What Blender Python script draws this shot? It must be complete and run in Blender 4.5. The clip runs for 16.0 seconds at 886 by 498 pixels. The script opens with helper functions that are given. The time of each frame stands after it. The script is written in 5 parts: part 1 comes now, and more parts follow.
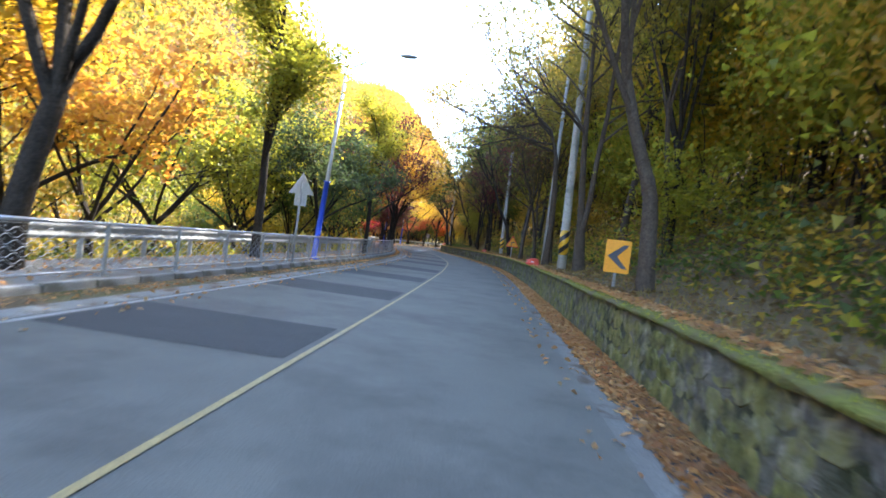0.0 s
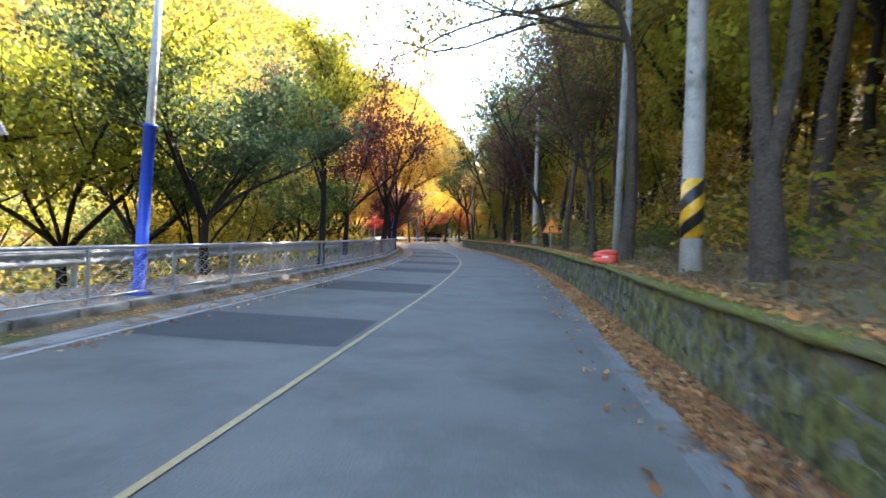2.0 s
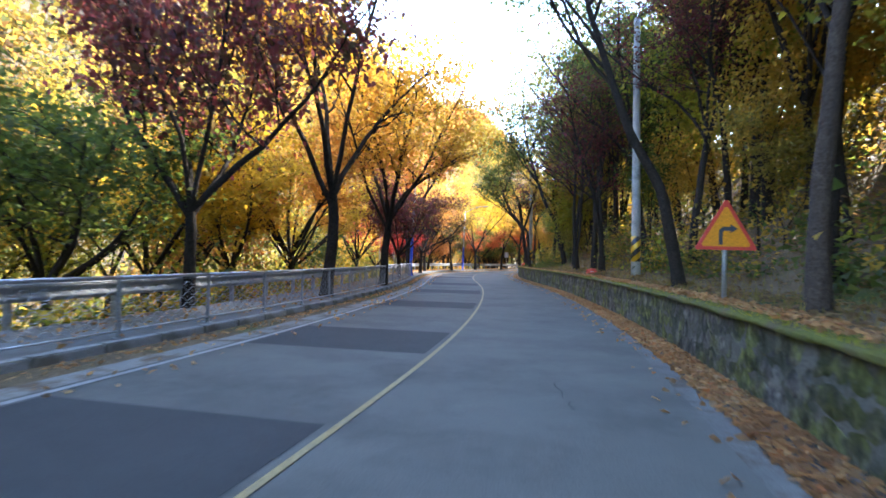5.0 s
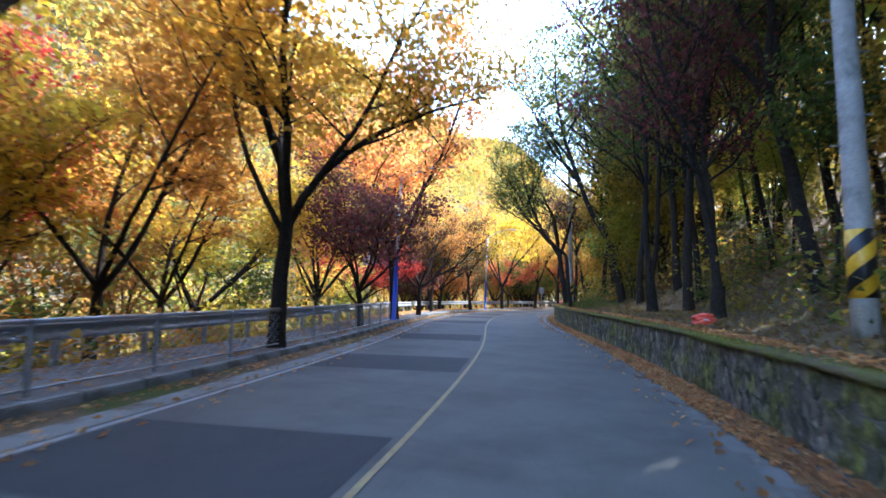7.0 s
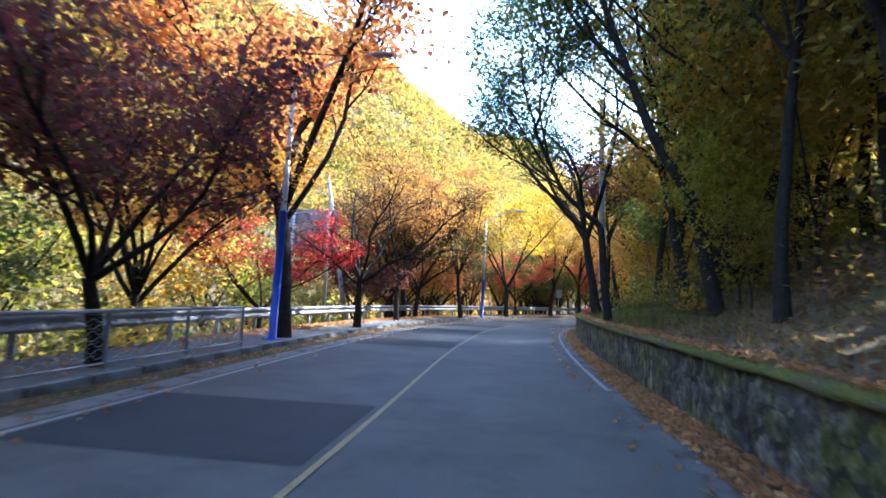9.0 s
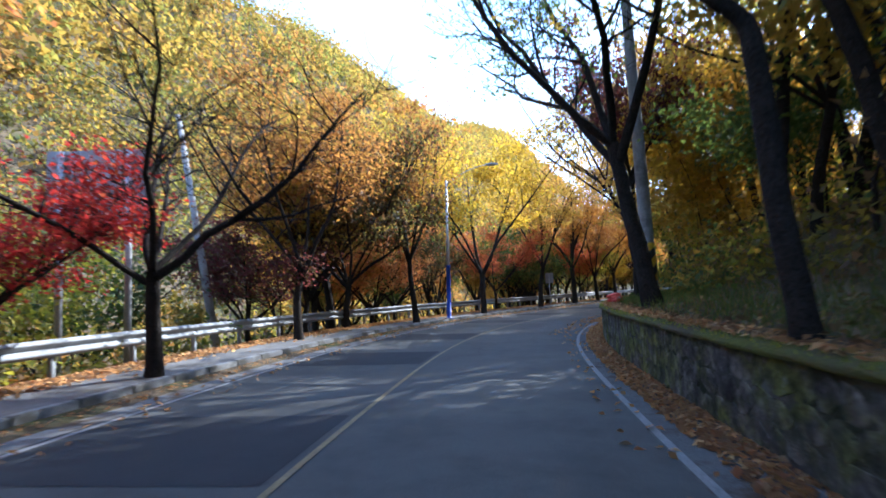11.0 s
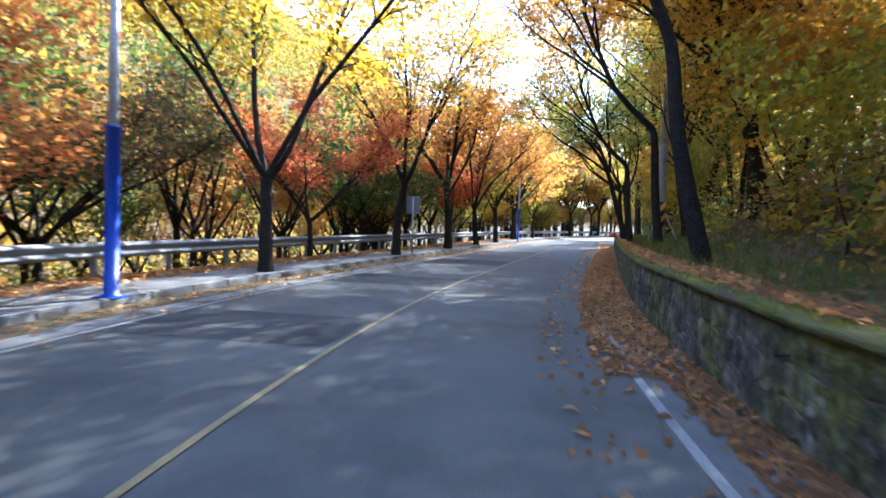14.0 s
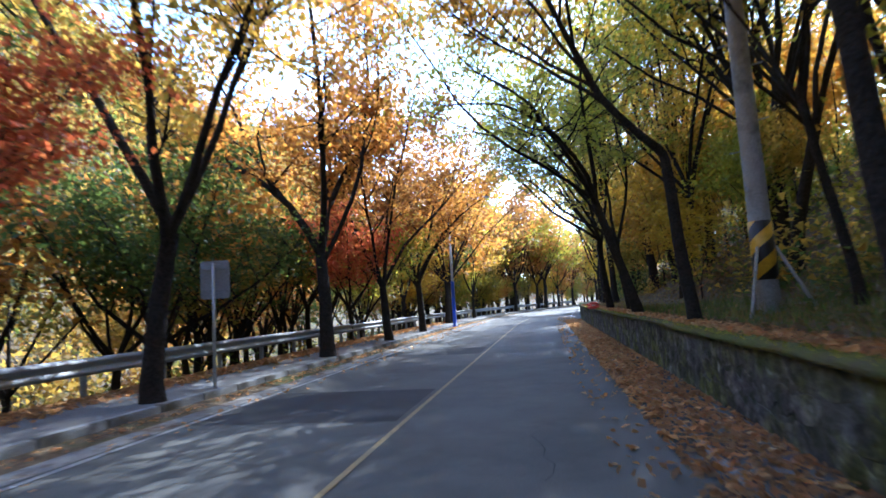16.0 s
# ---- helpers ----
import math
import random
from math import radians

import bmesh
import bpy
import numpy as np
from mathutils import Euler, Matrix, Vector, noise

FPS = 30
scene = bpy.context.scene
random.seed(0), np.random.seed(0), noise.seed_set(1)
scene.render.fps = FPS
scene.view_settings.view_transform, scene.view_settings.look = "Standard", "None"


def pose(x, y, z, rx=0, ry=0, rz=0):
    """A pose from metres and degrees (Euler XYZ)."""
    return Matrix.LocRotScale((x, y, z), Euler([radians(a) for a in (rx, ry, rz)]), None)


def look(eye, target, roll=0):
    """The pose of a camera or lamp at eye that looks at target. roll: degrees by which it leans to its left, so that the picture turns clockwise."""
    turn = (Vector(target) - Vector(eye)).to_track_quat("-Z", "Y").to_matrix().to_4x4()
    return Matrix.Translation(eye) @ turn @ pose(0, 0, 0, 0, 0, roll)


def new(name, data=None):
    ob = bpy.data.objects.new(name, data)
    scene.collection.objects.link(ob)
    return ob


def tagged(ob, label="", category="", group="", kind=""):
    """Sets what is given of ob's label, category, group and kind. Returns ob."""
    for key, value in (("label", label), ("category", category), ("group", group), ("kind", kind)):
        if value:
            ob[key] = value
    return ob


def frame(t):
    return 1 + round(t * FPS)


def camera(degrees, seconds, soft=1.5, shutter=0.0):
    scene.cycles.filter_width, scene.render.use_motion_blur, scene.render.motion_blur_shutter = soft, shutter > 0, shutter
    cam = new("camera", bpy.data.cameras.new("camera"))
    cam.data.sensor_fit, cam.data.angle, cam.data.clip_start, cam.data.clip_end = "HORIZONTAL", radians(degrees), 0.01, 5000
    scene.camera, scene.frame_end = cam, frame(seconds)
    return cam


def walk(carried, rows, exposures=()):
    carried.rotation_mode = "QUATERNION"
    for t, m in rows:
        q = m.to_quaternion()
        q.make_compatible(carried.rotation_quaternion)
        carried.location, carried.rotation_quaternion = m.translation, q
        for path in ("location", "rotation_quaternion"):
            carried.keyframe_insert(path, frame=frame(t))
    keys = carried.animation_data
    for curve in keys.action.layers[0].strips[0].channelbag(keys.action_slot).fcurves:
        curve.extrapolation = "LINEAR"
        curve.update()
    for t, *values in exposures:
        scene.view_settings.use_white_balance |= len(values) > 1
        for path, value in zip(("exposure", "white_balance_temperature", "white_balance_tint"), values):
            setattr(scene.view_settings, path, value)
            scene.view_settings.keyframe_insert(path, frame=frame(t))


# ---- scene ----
cam = camera(79.58, 16.0, 1.6, 0.35)
PATH = [
    (0.0, 9.246, 0.000, 1.409, -0.79, -7.36, 8.19),
    (0.5, 9.189, 2.732, 1.409, -0.76, -0.22, 9.25),
    (1.0, 9.096, 5.536, 1.394, -3.53, 3.67, 10.35),
    (1.5, 8.931, 8.281, 1.390, -1.60, 3.52, 11.21),
    (2.0, 8.698, 11.063, 1.386, -1.53, -2.17, 11.39),
    (2.5, 8.427, 13.750, 1.373, -5.14, -3.71, 13.56),
    (3.0, 8.270, 16.727, 1.379, -3.56, -0.18, 16.19),
    (5.5, 6.858, 30.733, 1.396, 2.02, -1.37, 19.72),
    (6.0, 6.390, 33.520, 1.394, 3.54, 0.69, 21.20),
    (6.5, 5.937, 36.600, 1.400, 5.27, 2.31, 22.03),
    (7.0, 5.320, 39.770, 1.401, 4.90, -1.35, 23.05),
    (7.5, 4.817, 42.928, 1.389, 4.85, 1.87, 24.99),
    (8.0, 4.185, 46.143, 1.387, 2.31, -1.70, 25.27),
    (10.5, 0.437, 59.665, 1.388, 10.99, -1.48, 23.03),
    (11.0, -0.363, 62.251, 1.389, 4.70, 2.31, 22.99),
    (11.5, -1.220, 64.860, 1.395, 3.42, 2.22, 22.04),
    (12.0, -2.078, 67.252, 1.398, 0.30, 1.19, 20.84),
    (12.5, -2.801, 69.884, 1.378, -2.92, -0.56, 18.48),
    (13.0, -3.478, 72.741, 1.377, -2.50, -0.51, 14.25),
    (13.5, -3.964, 75.774, 1.381, 2.22, -0.36, 12.30),
    (14.0, -4.290, 78.824, 1.388, -2.69, -1.56, 7.13),
    (14.5, -4.400, 81.643, 1.391, 1.34, -1.41, 5.18),
    (15.0, -4.312, 84.612, 1.394, 0.01, 0.03, 1.77),
    (15.5, -4.090, 87.610, 1.393, 6.87, 4.30, 1.33),
    (16.0, -3.819, 90.449, 1.392, 6.06, 3.48, 0.76),
]
walk(cam, [(t, pose(x, y, z, 90 + pitch, roll, yaw)) for t, x, y, z, pitch, roll, yaw in PATH], [(0.0, 3.7, 6800, 10), (1.5, 3.8, 6850, 10), (2.0, 3.95, 6900, 10), (2.5, 4.15, 6950, 10), (3.0, 4.3, 6700, 10), (5.5, 3.85, 6200, 10), (6.0, 3.8, 6000, 10), (8.0, 3.5, 5550, 10), (10.5, 3.1, 5400, 10), (11.0, 2.7, 5400, 10), (11.5, 2.75, 5500, 10), (12.5, 3.7, 5650, 10), (13.0, 3.8, 5550, 10), (13.5, 3.65, 5350, 10), (14.5, 3.45, 5350, 10), (15.5, 3.2, 5150, 10), (16.0, 3.05, 5150, 10)])

# ---- light ----
SUN_AZ, SUN_EL = 30.0, 39.0          # degrees clockwise from +y, and above the horizon
world = bpy.data.worlds.new("sky")
scene.world = world
world.use_nodes = True
wn = world.node_tree
sky = wn.nodes.new("ShaderNodeTexSky")
sky.sky_type = "NISHITA"
sky.sun_disc = False
sky.sun_elevation, sky.sun_rotation = radians(SUN_EL), radians(SUN_AZ)
sky.air_density, sky.dust_density, sky.ozone_density = 1.0, 0.25, 1.5
wn.nodes["Background"].inputs[1].default_value = 0.15
wn.links.new(sky.outputs[0], wn.nodes["Background"].inputs[0])
sun_data = bpy.data.lights.new("sun", "SUN")
sun_data.energy, sun_data.angle, sun_data.color = 2.4, radians(0.6), (1.0, 0.95, 0.87)
sun = new("sun", sun_data)
sd = Vector((math.sin(radians(SUN_AZ)) * math.cos(radians(SUN_EL)), math.cos(radians(SUN_AZ)) * math.cos(radians(SUN_EL)), math.sin(radians(SUN_EL))))
sun.matrix_world = look(sd * 200, (0, 0, 0))

# ---- materials ----
def material(name, rough=0.8, metal=0.0):
    m = bpy.data.materials.new(name)
    m.use_nodes = True
    b = m.node_tree.nodes["Principled BSDF"]
    b.inputs["Roughness"].default_value = rough
    b.inputs["Metallic"].default_value = metal
    b.inputs["Specular IOR Level"].default_value = 0.12 if rough >= 0.88 else (0.3 if rough >= 0.75 else 0.5)
    return m, m.node_tree.nodes, m.node_tree.links, b


def noise_node(n, l, scale, detail=4.0, rough=0.6, coords="Object", stretch=None):
    tc = n.new("ShaderNodeTexCoord")
    t = n.new("ShaderNodeTexNoise")
    t.inputs["Scale"].default_value, t.inputs["Detail"].default_value, t.inputs["Roughness"].default_value = scale, detail, rough
    if stretch:
        mp = n.new("ShaderNodeMapping")
        mp.inputs["Scale"].default_value = stretch
        l.new(tc.outputs[coords], mp.inputs[0])
        l.new(mp.outputs[0], t.inputs["Vector"])
    else:
        l.new(tc.outputs[coords], t.inputs["Vector"])
    return t.outputs["Fac"]


def ramp(n, l, fac, stops):
    r = n.new("ShaderNodeValToRGB")
    while len(r.color_ramp.elements) < len(stops):
        r.color_ramp.elements.new(0.5)
    for e, (p, c) in zip(r.color_ramp.elements, stops):
        e.position, e.color = p, (*c, 1)
    l.new(fac, r.inputs[0])
    return r.outputs[0]


def mix(n, l, fac, a, b, mode="MIX"):
    x = n.new("ShaderNodeMix")
    x.data_type, x.blend_type = "RGBA", mode
    for sock, v in ((x.inputs[0], fac), (x.inputs[6], a), (x.inputs[7], b)):
        if isinstance(v, (int, float)):
            sock.default_value = v
        elif isinstance(v, tuple):
            sock.default_value = (*v, 1)
        else:
            l.new(v, sock)
    return x.outputs[2]


def bump(n, l, bsdf, height, strength=0.3, dist=0.02):
    b = n.new("ShaderNodeBump")
    b.inputs["Strength"].default_value, b.inputs["Distance"].default_value = strength, dist
    l.new(height, b.inputs["Height"])
    l.new(b.outputs[0], bsdf.inputs["Normal"])


def rough_mat(name, dark, light, scale=6.0, fine=60.0, rough=0.85, metal=0.0, relief=0.3, dist=0.01, stain=None, stain_scale=0.7, stain_at=(0.5, 0.62)):
    """Two scales of mottling between two colours, a grain in relief and, if asked, stains."""
    m, n, l, b = material(name, rough, metal)
    big, grain = noise_node(n, l, scale), noise_node(n, l, fine, 3.0)
    col = ramp(n, l, big, [(0.3, dark), (0.7, light)])
    col = mix(n, l, 0.5, col, ramp(n, l, grain, [(0.3, tuple(c * 0.55 for c in dark)), (0.7, tuple(min(1, c * 1.35) for c in light))]))
    if stain:
        col = mix(n, l, ramp(n, l, noise_node(n, l, stain_scale, 6.0, 0.7), [(stain_at[0], (0, 0, 0)), (stain_at[1], (1, 1, 1))]), col, stain)
    l.new(col, b.inputs["Base Color"])
    bump(n, l, b, grain, relief, dist)
    return m


def leaf_mat(name, colours, shine=0.55):
    """Leaves: a colour of its own for each, light coming through them."""
    m, n, l, b = material(name, shine)
    g = n.new("ShaderNodeNewGeometry")
    stops = [(i / max(1, len(colours) - 1), c) for i, c in enumerate(colours)]
    col = ramp(n, l, g.outputs["Random Per Island"], stops)
    patch = noise_node(n, l, 0.55, 2.0)
    col = mix(n, l, ramp(n, l, patch, [(0.35, (0, 0, 0)), (0.7, (0.75, 0.75, 0.75))]), col, colours[0])
    l.new(col, b.inputs["Base Color"])
    tr = n.new("ShaderNodeBsdfTranslucent")
    l.new(mix(n, l, 1.0, col, (1.30, 1.16, 0.80), "MULTIPLY"), tr.inputs[0])
    ms = n.new("ShaderNodeMixShader")
    ms.inputs[0].default_value = 0.74
    l.new(b.outputs[0], ms.inputs[1])
    l.new(tr.outputs[0], ms.inputs[2])
    l.new(ms.outputs[0], n["Material Output"].inputs[0])
    return m


asphalt = rough_mat("asphalt", (0.058, 0.0575, 0.052), (0.104, 0.103, 0.092), 0.9, 70, 0.8, relief=0.5, dist=0.006, stain=(0.049, 0.049, 0.044), stain_scale=0.6, stain_at=(0.46, 0.70))
patch_asphalt = rough_mat("patch_asphalt", (0.022, 0.023, 0.024), (0.038, 0.040, 0.041), 1.5, 100, 0.85, relief=0.4, dist=0.006)
white_paint = rough_mat("white_paint", (0.15, 0.15, 0.146), (0.26, 0.26, 0.25), 4, 40, 0.7, stain=(0.16, 0.16, 0.16), stain_scale=3.0, stain_at=(0.55, 0.7))
wire_steel = rough_mat("wire_steel", (0.20, 0.21, 0.22), (0.31, 0.32, 0.33), 6.0, 60, 0.5, 0.3, relief=0.05)
yellow_paint = rough_mat("yellow_paint", (0.17, 0.125, 0.050), (0.27, 0.20, 0.082), 4, 40, 0.7, stain=(0.14, 0.12, 0.08), stain_scale=3.0, stain_at=(0.55, 0.7))
concrete = rough_mat("concrete", (0.105, 0.103, 0.099), (0.172, 0.169, 0.162), 2.2, 50, 0.9, stain=(0.13, 0.12, 0.10), stain_scale=0.9)
kerb_concrete = rough_mat("kerb_concrete", (0.17, 0.172, 0.17), (0.27, 0.272, 0.27), 3.0, 60, 0.9, stain=(0.13, 0.125, 0.11), stain_scale=1.3)
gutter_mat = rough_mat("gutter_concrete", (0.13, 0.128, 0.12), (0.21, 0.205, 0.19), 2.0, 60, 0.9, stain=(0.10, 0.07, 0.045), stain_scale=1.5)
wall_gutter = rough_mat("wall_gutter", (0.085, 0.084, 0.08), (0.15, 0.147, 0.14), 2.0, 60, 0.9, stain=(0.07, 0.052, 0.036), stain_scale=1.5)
pole_concrete = rough_mat("pole_concrete", (0.25, 0.24, 0.23), (0.38, 0.37, 0.35), 2.5, 60, 0.85, stain=(0.17, 0.17, 0.16), stain_scale=1.2)
galvanised = rough_mat("galvanised_steel", (0.20, 0.213, 0.217), (0.30, 0.313, 0.325), 3.0, 40, 0.68, 0.15, relief=0.1, stain=(0.22, 0.21, 0.19), stain_scale=1.0, stain_at=(0.56, 0.75))
steel_pipe = rough_mat("steel_pipe", (0.27, 0.275, 0.28), (0.42, 0.425, 0.43), 4.0, 40, 0.42, 0.6, relief=0.05)
grey_paint = rough_mat("grey_paint", (0.19, 0.20, 0.21), (0.28, 0.295, 0.31), 3.0, 40, 0.5, 0.2, relief=0.1)
blue_paint = rough_mat("blue_paint", (0.012, 0.055, 0.42), (0.02, 0.085, 0.58), 3.0, 40, 0.45, relief=0.1)
sign_back = rough_mat("sign_back", (0.22, 0.228, 0.235), (0.31, 0.318, 0.325), 2.0, 30, 0.5, 0.3, relief=0.08)
sign_yellow = rough_mat("sign_yellow", (0.60, 0.22, 0.004), (0.68, 0.27, 0.006), 3.0, 40, 0.45, relief=0.05)
sign_red = rough_mat("sign_red", (0.45, 0.03, 0.025), (0.58, 0.05, 0.04), 3.0, 40, 0.45, relief=0.05)
sign_black = rough_mat("sign_black", (0.02, 0.025, 0.04), (0.04, 0.045, 0.06), 3.0, 40, 0.5, relief=0.05)
red_bag = rough_mat("red_bag", (0.55, 0.045, 0.03), (0.80, 0.10, 0.06), 5.0, 60, 0.55, relief=0.4, dist=0.02)
bag_white = rough_mat("bag_white", (0.55, 0.48, 0.46), (0.75, 0.66, 0.62), 5.0, 60, 0.6)
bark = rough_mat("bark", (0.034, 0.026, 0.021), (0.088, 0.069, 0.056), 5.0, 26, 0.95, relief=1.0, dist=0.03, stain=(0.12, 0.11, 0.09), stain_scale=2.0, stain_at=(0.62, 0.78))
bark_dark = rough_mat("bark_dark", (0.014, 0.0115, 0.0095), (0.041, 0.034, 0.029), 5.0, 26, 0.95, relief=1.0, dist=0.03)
soil = rough_mat("forest_soil", (0.070, 0.054, 0.033), (0.165, 0.120, 0.072), 1.2, 22, 0.95, relief=1.0, dist=0.05, stain=(0.06, 0.075, 0.022), stain_scale=0.35, stain_at=(0.5, 0.66))
mortar = rough_mat("mortar", (0.080, 0.077, 0.064), (0.150, 0.143, 0.118), 3.0, 40, 0.95, relief=0.8, dist=0.02, stain=(0.03, 0.035, 0.018), stain_scale=1.2, stain_at=(0.42, 0.6))
moss = rough_mat("moss", (0.066, 0.072, 0.018), (0.142, 0.146, 0.036), 4.0, 35, 1.0, relief=1.0, dist=0.03, stain=(0.105, 0.088, 0.052), stain_scale=1.4, stain_at=(0.46, 0.60))


def stone_material():
    """Grey field stones, each of its own tone, with lichen and moss in blotches."""
    m, n, l, b = material("wall_stone", 0.92)
    inf = n.new("ShaderNodeObjectInfo")
    g = n.new("ShaderNodeNewGeometry")
    add = n.new("ShaderNodeMath")
    add.operation = "ADD"
    l.new(inf.outputs["Random"], add.inputs[0])
    l.new(g.outputs["Random Per Island"], add.inputs[1])
    fr = n.new("ShaderNodeMath")
    fr.operation = "FRACT"
    l.new(add.outputs[0], fr.inputs[0])
    col = ramp(n, l, fr.outputs[0], [(0.0, (0.072, 0.067, 0.061)), (0.5, (0.098, 0.092, 0.083)), (1.0, (0.135, 0.127, 0.114))])
    tc = n.new("ShaderNodeNewGeometry")
    t = n.new("ShaderNodeTexNoise")
    t.inputs["Scale"].default_value, t.inputs["Detail"].default_value, t.inputs["Roughness"].default_value = 0.9, 7.0, 0.72
    l.new(tc.outputs["Position"], t.inputs["Vector"])
    col = mix(n, l, ramp(n, l, t.outputs["Fac"], [(0.44, (0, 0, 0)), (0.58, (1, 1, 1))]), col, (0.105, 0.112, 0.036))
    t2 = n.new("ShaderNodeTexNoise")
    t2.inputs["Scale"].default_value, t2.inputs["Detail"].default_value = 7.0, 6.0
    l.new(tc.outputs["Position"], t2.inputs["Vector"])
    col = mix(n, l, ramp(n, l, t2.outputs["Fac"], [(0.62, (0, 0, 0)), (0.72, (0.7, 0.7, 0.7))]), col, (0.20, 0.20, 0.18))
    mp = n.new("ShaderNodeMapping")
    mp.inputs["Scale"].default_value = (4.5, 4.5, 0.8)
    l.new(tc.outputs["Position"], mp.inputs[0])
    t3 = n.new("ShaderNodeTexNoise")
    t3.inputs["Scale"].default_value, t3.inputs["Detail"].default_value, t3.inputs["Roughness"].default_value = 1.0, 6.0, 0.7
    l.new(mp.outputs[0], t3.inputs["Vector"])
    col = mix(n, l, ramp(n, l, t3.outputs["Fac"], [(0.61, (0, 0, 0)), (0.70, (0.7, 0.7, 0.7))]), col, (0.30, 0.29, 0.275))
    t4 = n.new("ShaderNodeTexNoise")
    t4.inputs["Scale"].default_value, t4.inputs["Detail"].default_value, t4.inputs["Roughness"].default_value = 4.5, 8.0, 0.75
    l.new(tc.outputs["Position"], t4.inputs["Vector"])
    col = mix(n, l, 1.0, col, ramp(n, l, t4.outputs["Fac"], [(0.36, (0.28, 0.28, 0.29)), (0.5, (0.9, 0.9, 0.9)), (0.64, (2.1, 2.05, 1.95))]), "MULTIPLY")
    # the wall's first stretch is the damp one: lichen and moss cover most of it
    sep = n.new("ShaderNodeSeparateXYZ")
    l.new(tc.outputs["Position"], sep.inputs[0])
    damp = n.new("ShaderNodeMapRange")
    damp.inputs["From Min"].default_value, damp.inputs["From Max"].default_value = 17.0, 33.0
    damp.inputs["To Min"].default_value, damp.inputs["To Max"].default_value = 1.0, 0.0
    l.new(sep.outputs["Y"], damp.inputs["Value"])
    t5 = n.new("ShaderNodeTexNoise")
    t5.inputs["Scale"].default_value, t5.inputs["Detail"].default_value, t5.inputs["Roughness"].default_value = 3.2, 7.0, 0.7
    l.new(tc.outputs["Position"], t5.inputs["Vector"])
    cover = n.new("ShaderNodeMath")
    cover.operation = "MULTIPLY"
    l.new(ramp(n, l, t5.outputs["Fac"], [(0.44, (0, 0, 0)), (0.60, (0.85, 0.85, 0.85))]), cover.inputs[0])
    l.new(damp.outputs[0], cover.inputs[1])
    col = mix(n, l, cover.outputs[0], col, ramp(n, l, t2.outputs["Fac"], [(0.35, (0.105, 0.108, 0.034)), (0.65, (0.22, 0.205, 0.072))]))
    l.new(col, b.inputs["Base Color"])
    grain = noise_node(n, l, 22, 6.0, 0.7)
    bump(n, l, b, grain, 1.0, 0.03)
    return m


wall_stone = stone_material()


def stripe_material():
    """Black and yellow slanting bands of the warning sheet round the poles."""
    m, n, l, b = material("warning_stripes", 0.45)
    tc = n.new("ShaderNodeTexCoord")
    w = n.new("ShaderNodeSeparateXYZ")
    l.new(tc.outputs["Object"], w.inputs[0])
    at = n.new("ShaderNodeMath")
    at.operation = "ARCTAN2"
    l.new(w.outputs["Y"], at.inputs[0])
    l.new(w.outputs["X"], at.inputs[1])
    k = n.new("ShaderNodeMath")
    k.operation = "MULTIPLY_ADD"
    l.new(at.outputs[0], k.inputs[0])
    k.inputs[1].default_value = -0.159155 * 2.0
    zz = n.new("ShaderNodeMath")
    zz.operation = "MULTIPLY"
    l.new(w.outputs["Z"], zz.inputs[0])
    zz.inputs[1].default_value = 1 / 0.42
    l.new(zz.outputs[0], k.inputs[2])
    f = n.new("ShaderNodeMath")
    f.operation = "FRACT"
    l.new(k.outputs[0], f.inputs[0])
    c = n.new("ShaderNodeMath")
    c.operation = "GREATER_THAN"
    l.new(f.outputs[0], c.inputs[0])
    c.inputs[1].default_value = 0.5
    dirt = ramp(n, l, noise_node(n, l, 9, 5.0), [(0.3, (0.62, 0.62, 0.62)), (0.7, (1, 1, 1))])
    col = mix(n, l, c.outputs[0], (0.014, 0.014, 0.016), (0.72, 0.40, 0.02))
    l.new(mix(n, l, 1.0, col, dirt, "MULTIPLY"), b.inputs["Base Color"])
    return m


stripes = stripe_material()

YELLOW = leaf_mat("leaves_yellow", [(0.44, 0.315, 0.032), (0.52, 0.38, 0.05), (0.33, 0.28, 0.036), (0.42, 0.235, 0.032)])
LIME = leaf_mat("leaves_lime", [(0.25, 0.26, 0.036), (0.18, 0.22, 0.036), (0.36, 0.31, 0.045), (0.105, 0.15, 0.03)])
ORANGE = leaf_mat("leaves_orange", [(0.42, 0.205, 0.045), (0.48, 0.27, 0.058), (0.33, 0.135, 0.045), (0.45, 0.32, 0.06)])
RUST = leaf_mat("leaves_rust", [(0.25, 0.115, 0.036), (0.34, 0.18, 0.050), (0.17, 0.072, 0.032), (0.38, 0.24, 0.060)])
RED = leaf_mat("leaves_red", [(0.29, 0.022, 0.028), (0.38, 0.045, 0.036), (0.16, 0.015, 0.026), (0.36, 0.09, 0.04)])
FLAME = leaf_mat("leaves_flame", [(0.47, 0.19, 0.075), (0.53, 0.28, 0.09), (0.42, 0.105, 0.058), (0.52, 0.34, 0.105)])
MAROON = leaf_mat("leaves_maroon", [(0.10, 0.030, 0.042), (0.165, 0.040, 0.052), (0.060, 0.040, 0.036), (0.11, 0.085, 0.040)])
AMBER = leaf_mat("leaves_amber", [(0.43, 0.265, 0.036), (0.50, 0.33, 0.05), (0.36, 0.19, 0.034), (0.44, 0.215, 0.04)])
SCARLET = leaf_mat("leaves_scarlet", [(0.44, 0.10, 0.05), (0.50, 0.16, 0.06), (0.34, 0.065, 0.045), (0.50, 0.25, 0.08)])
DUSK = leaf_mat("leaves_dusk", [(0.065, 0.068, 0.026), (0.12, 0.042, 0.038), (0.060, 0.078, 0.026), (0.17, 0.10, 0.04)])
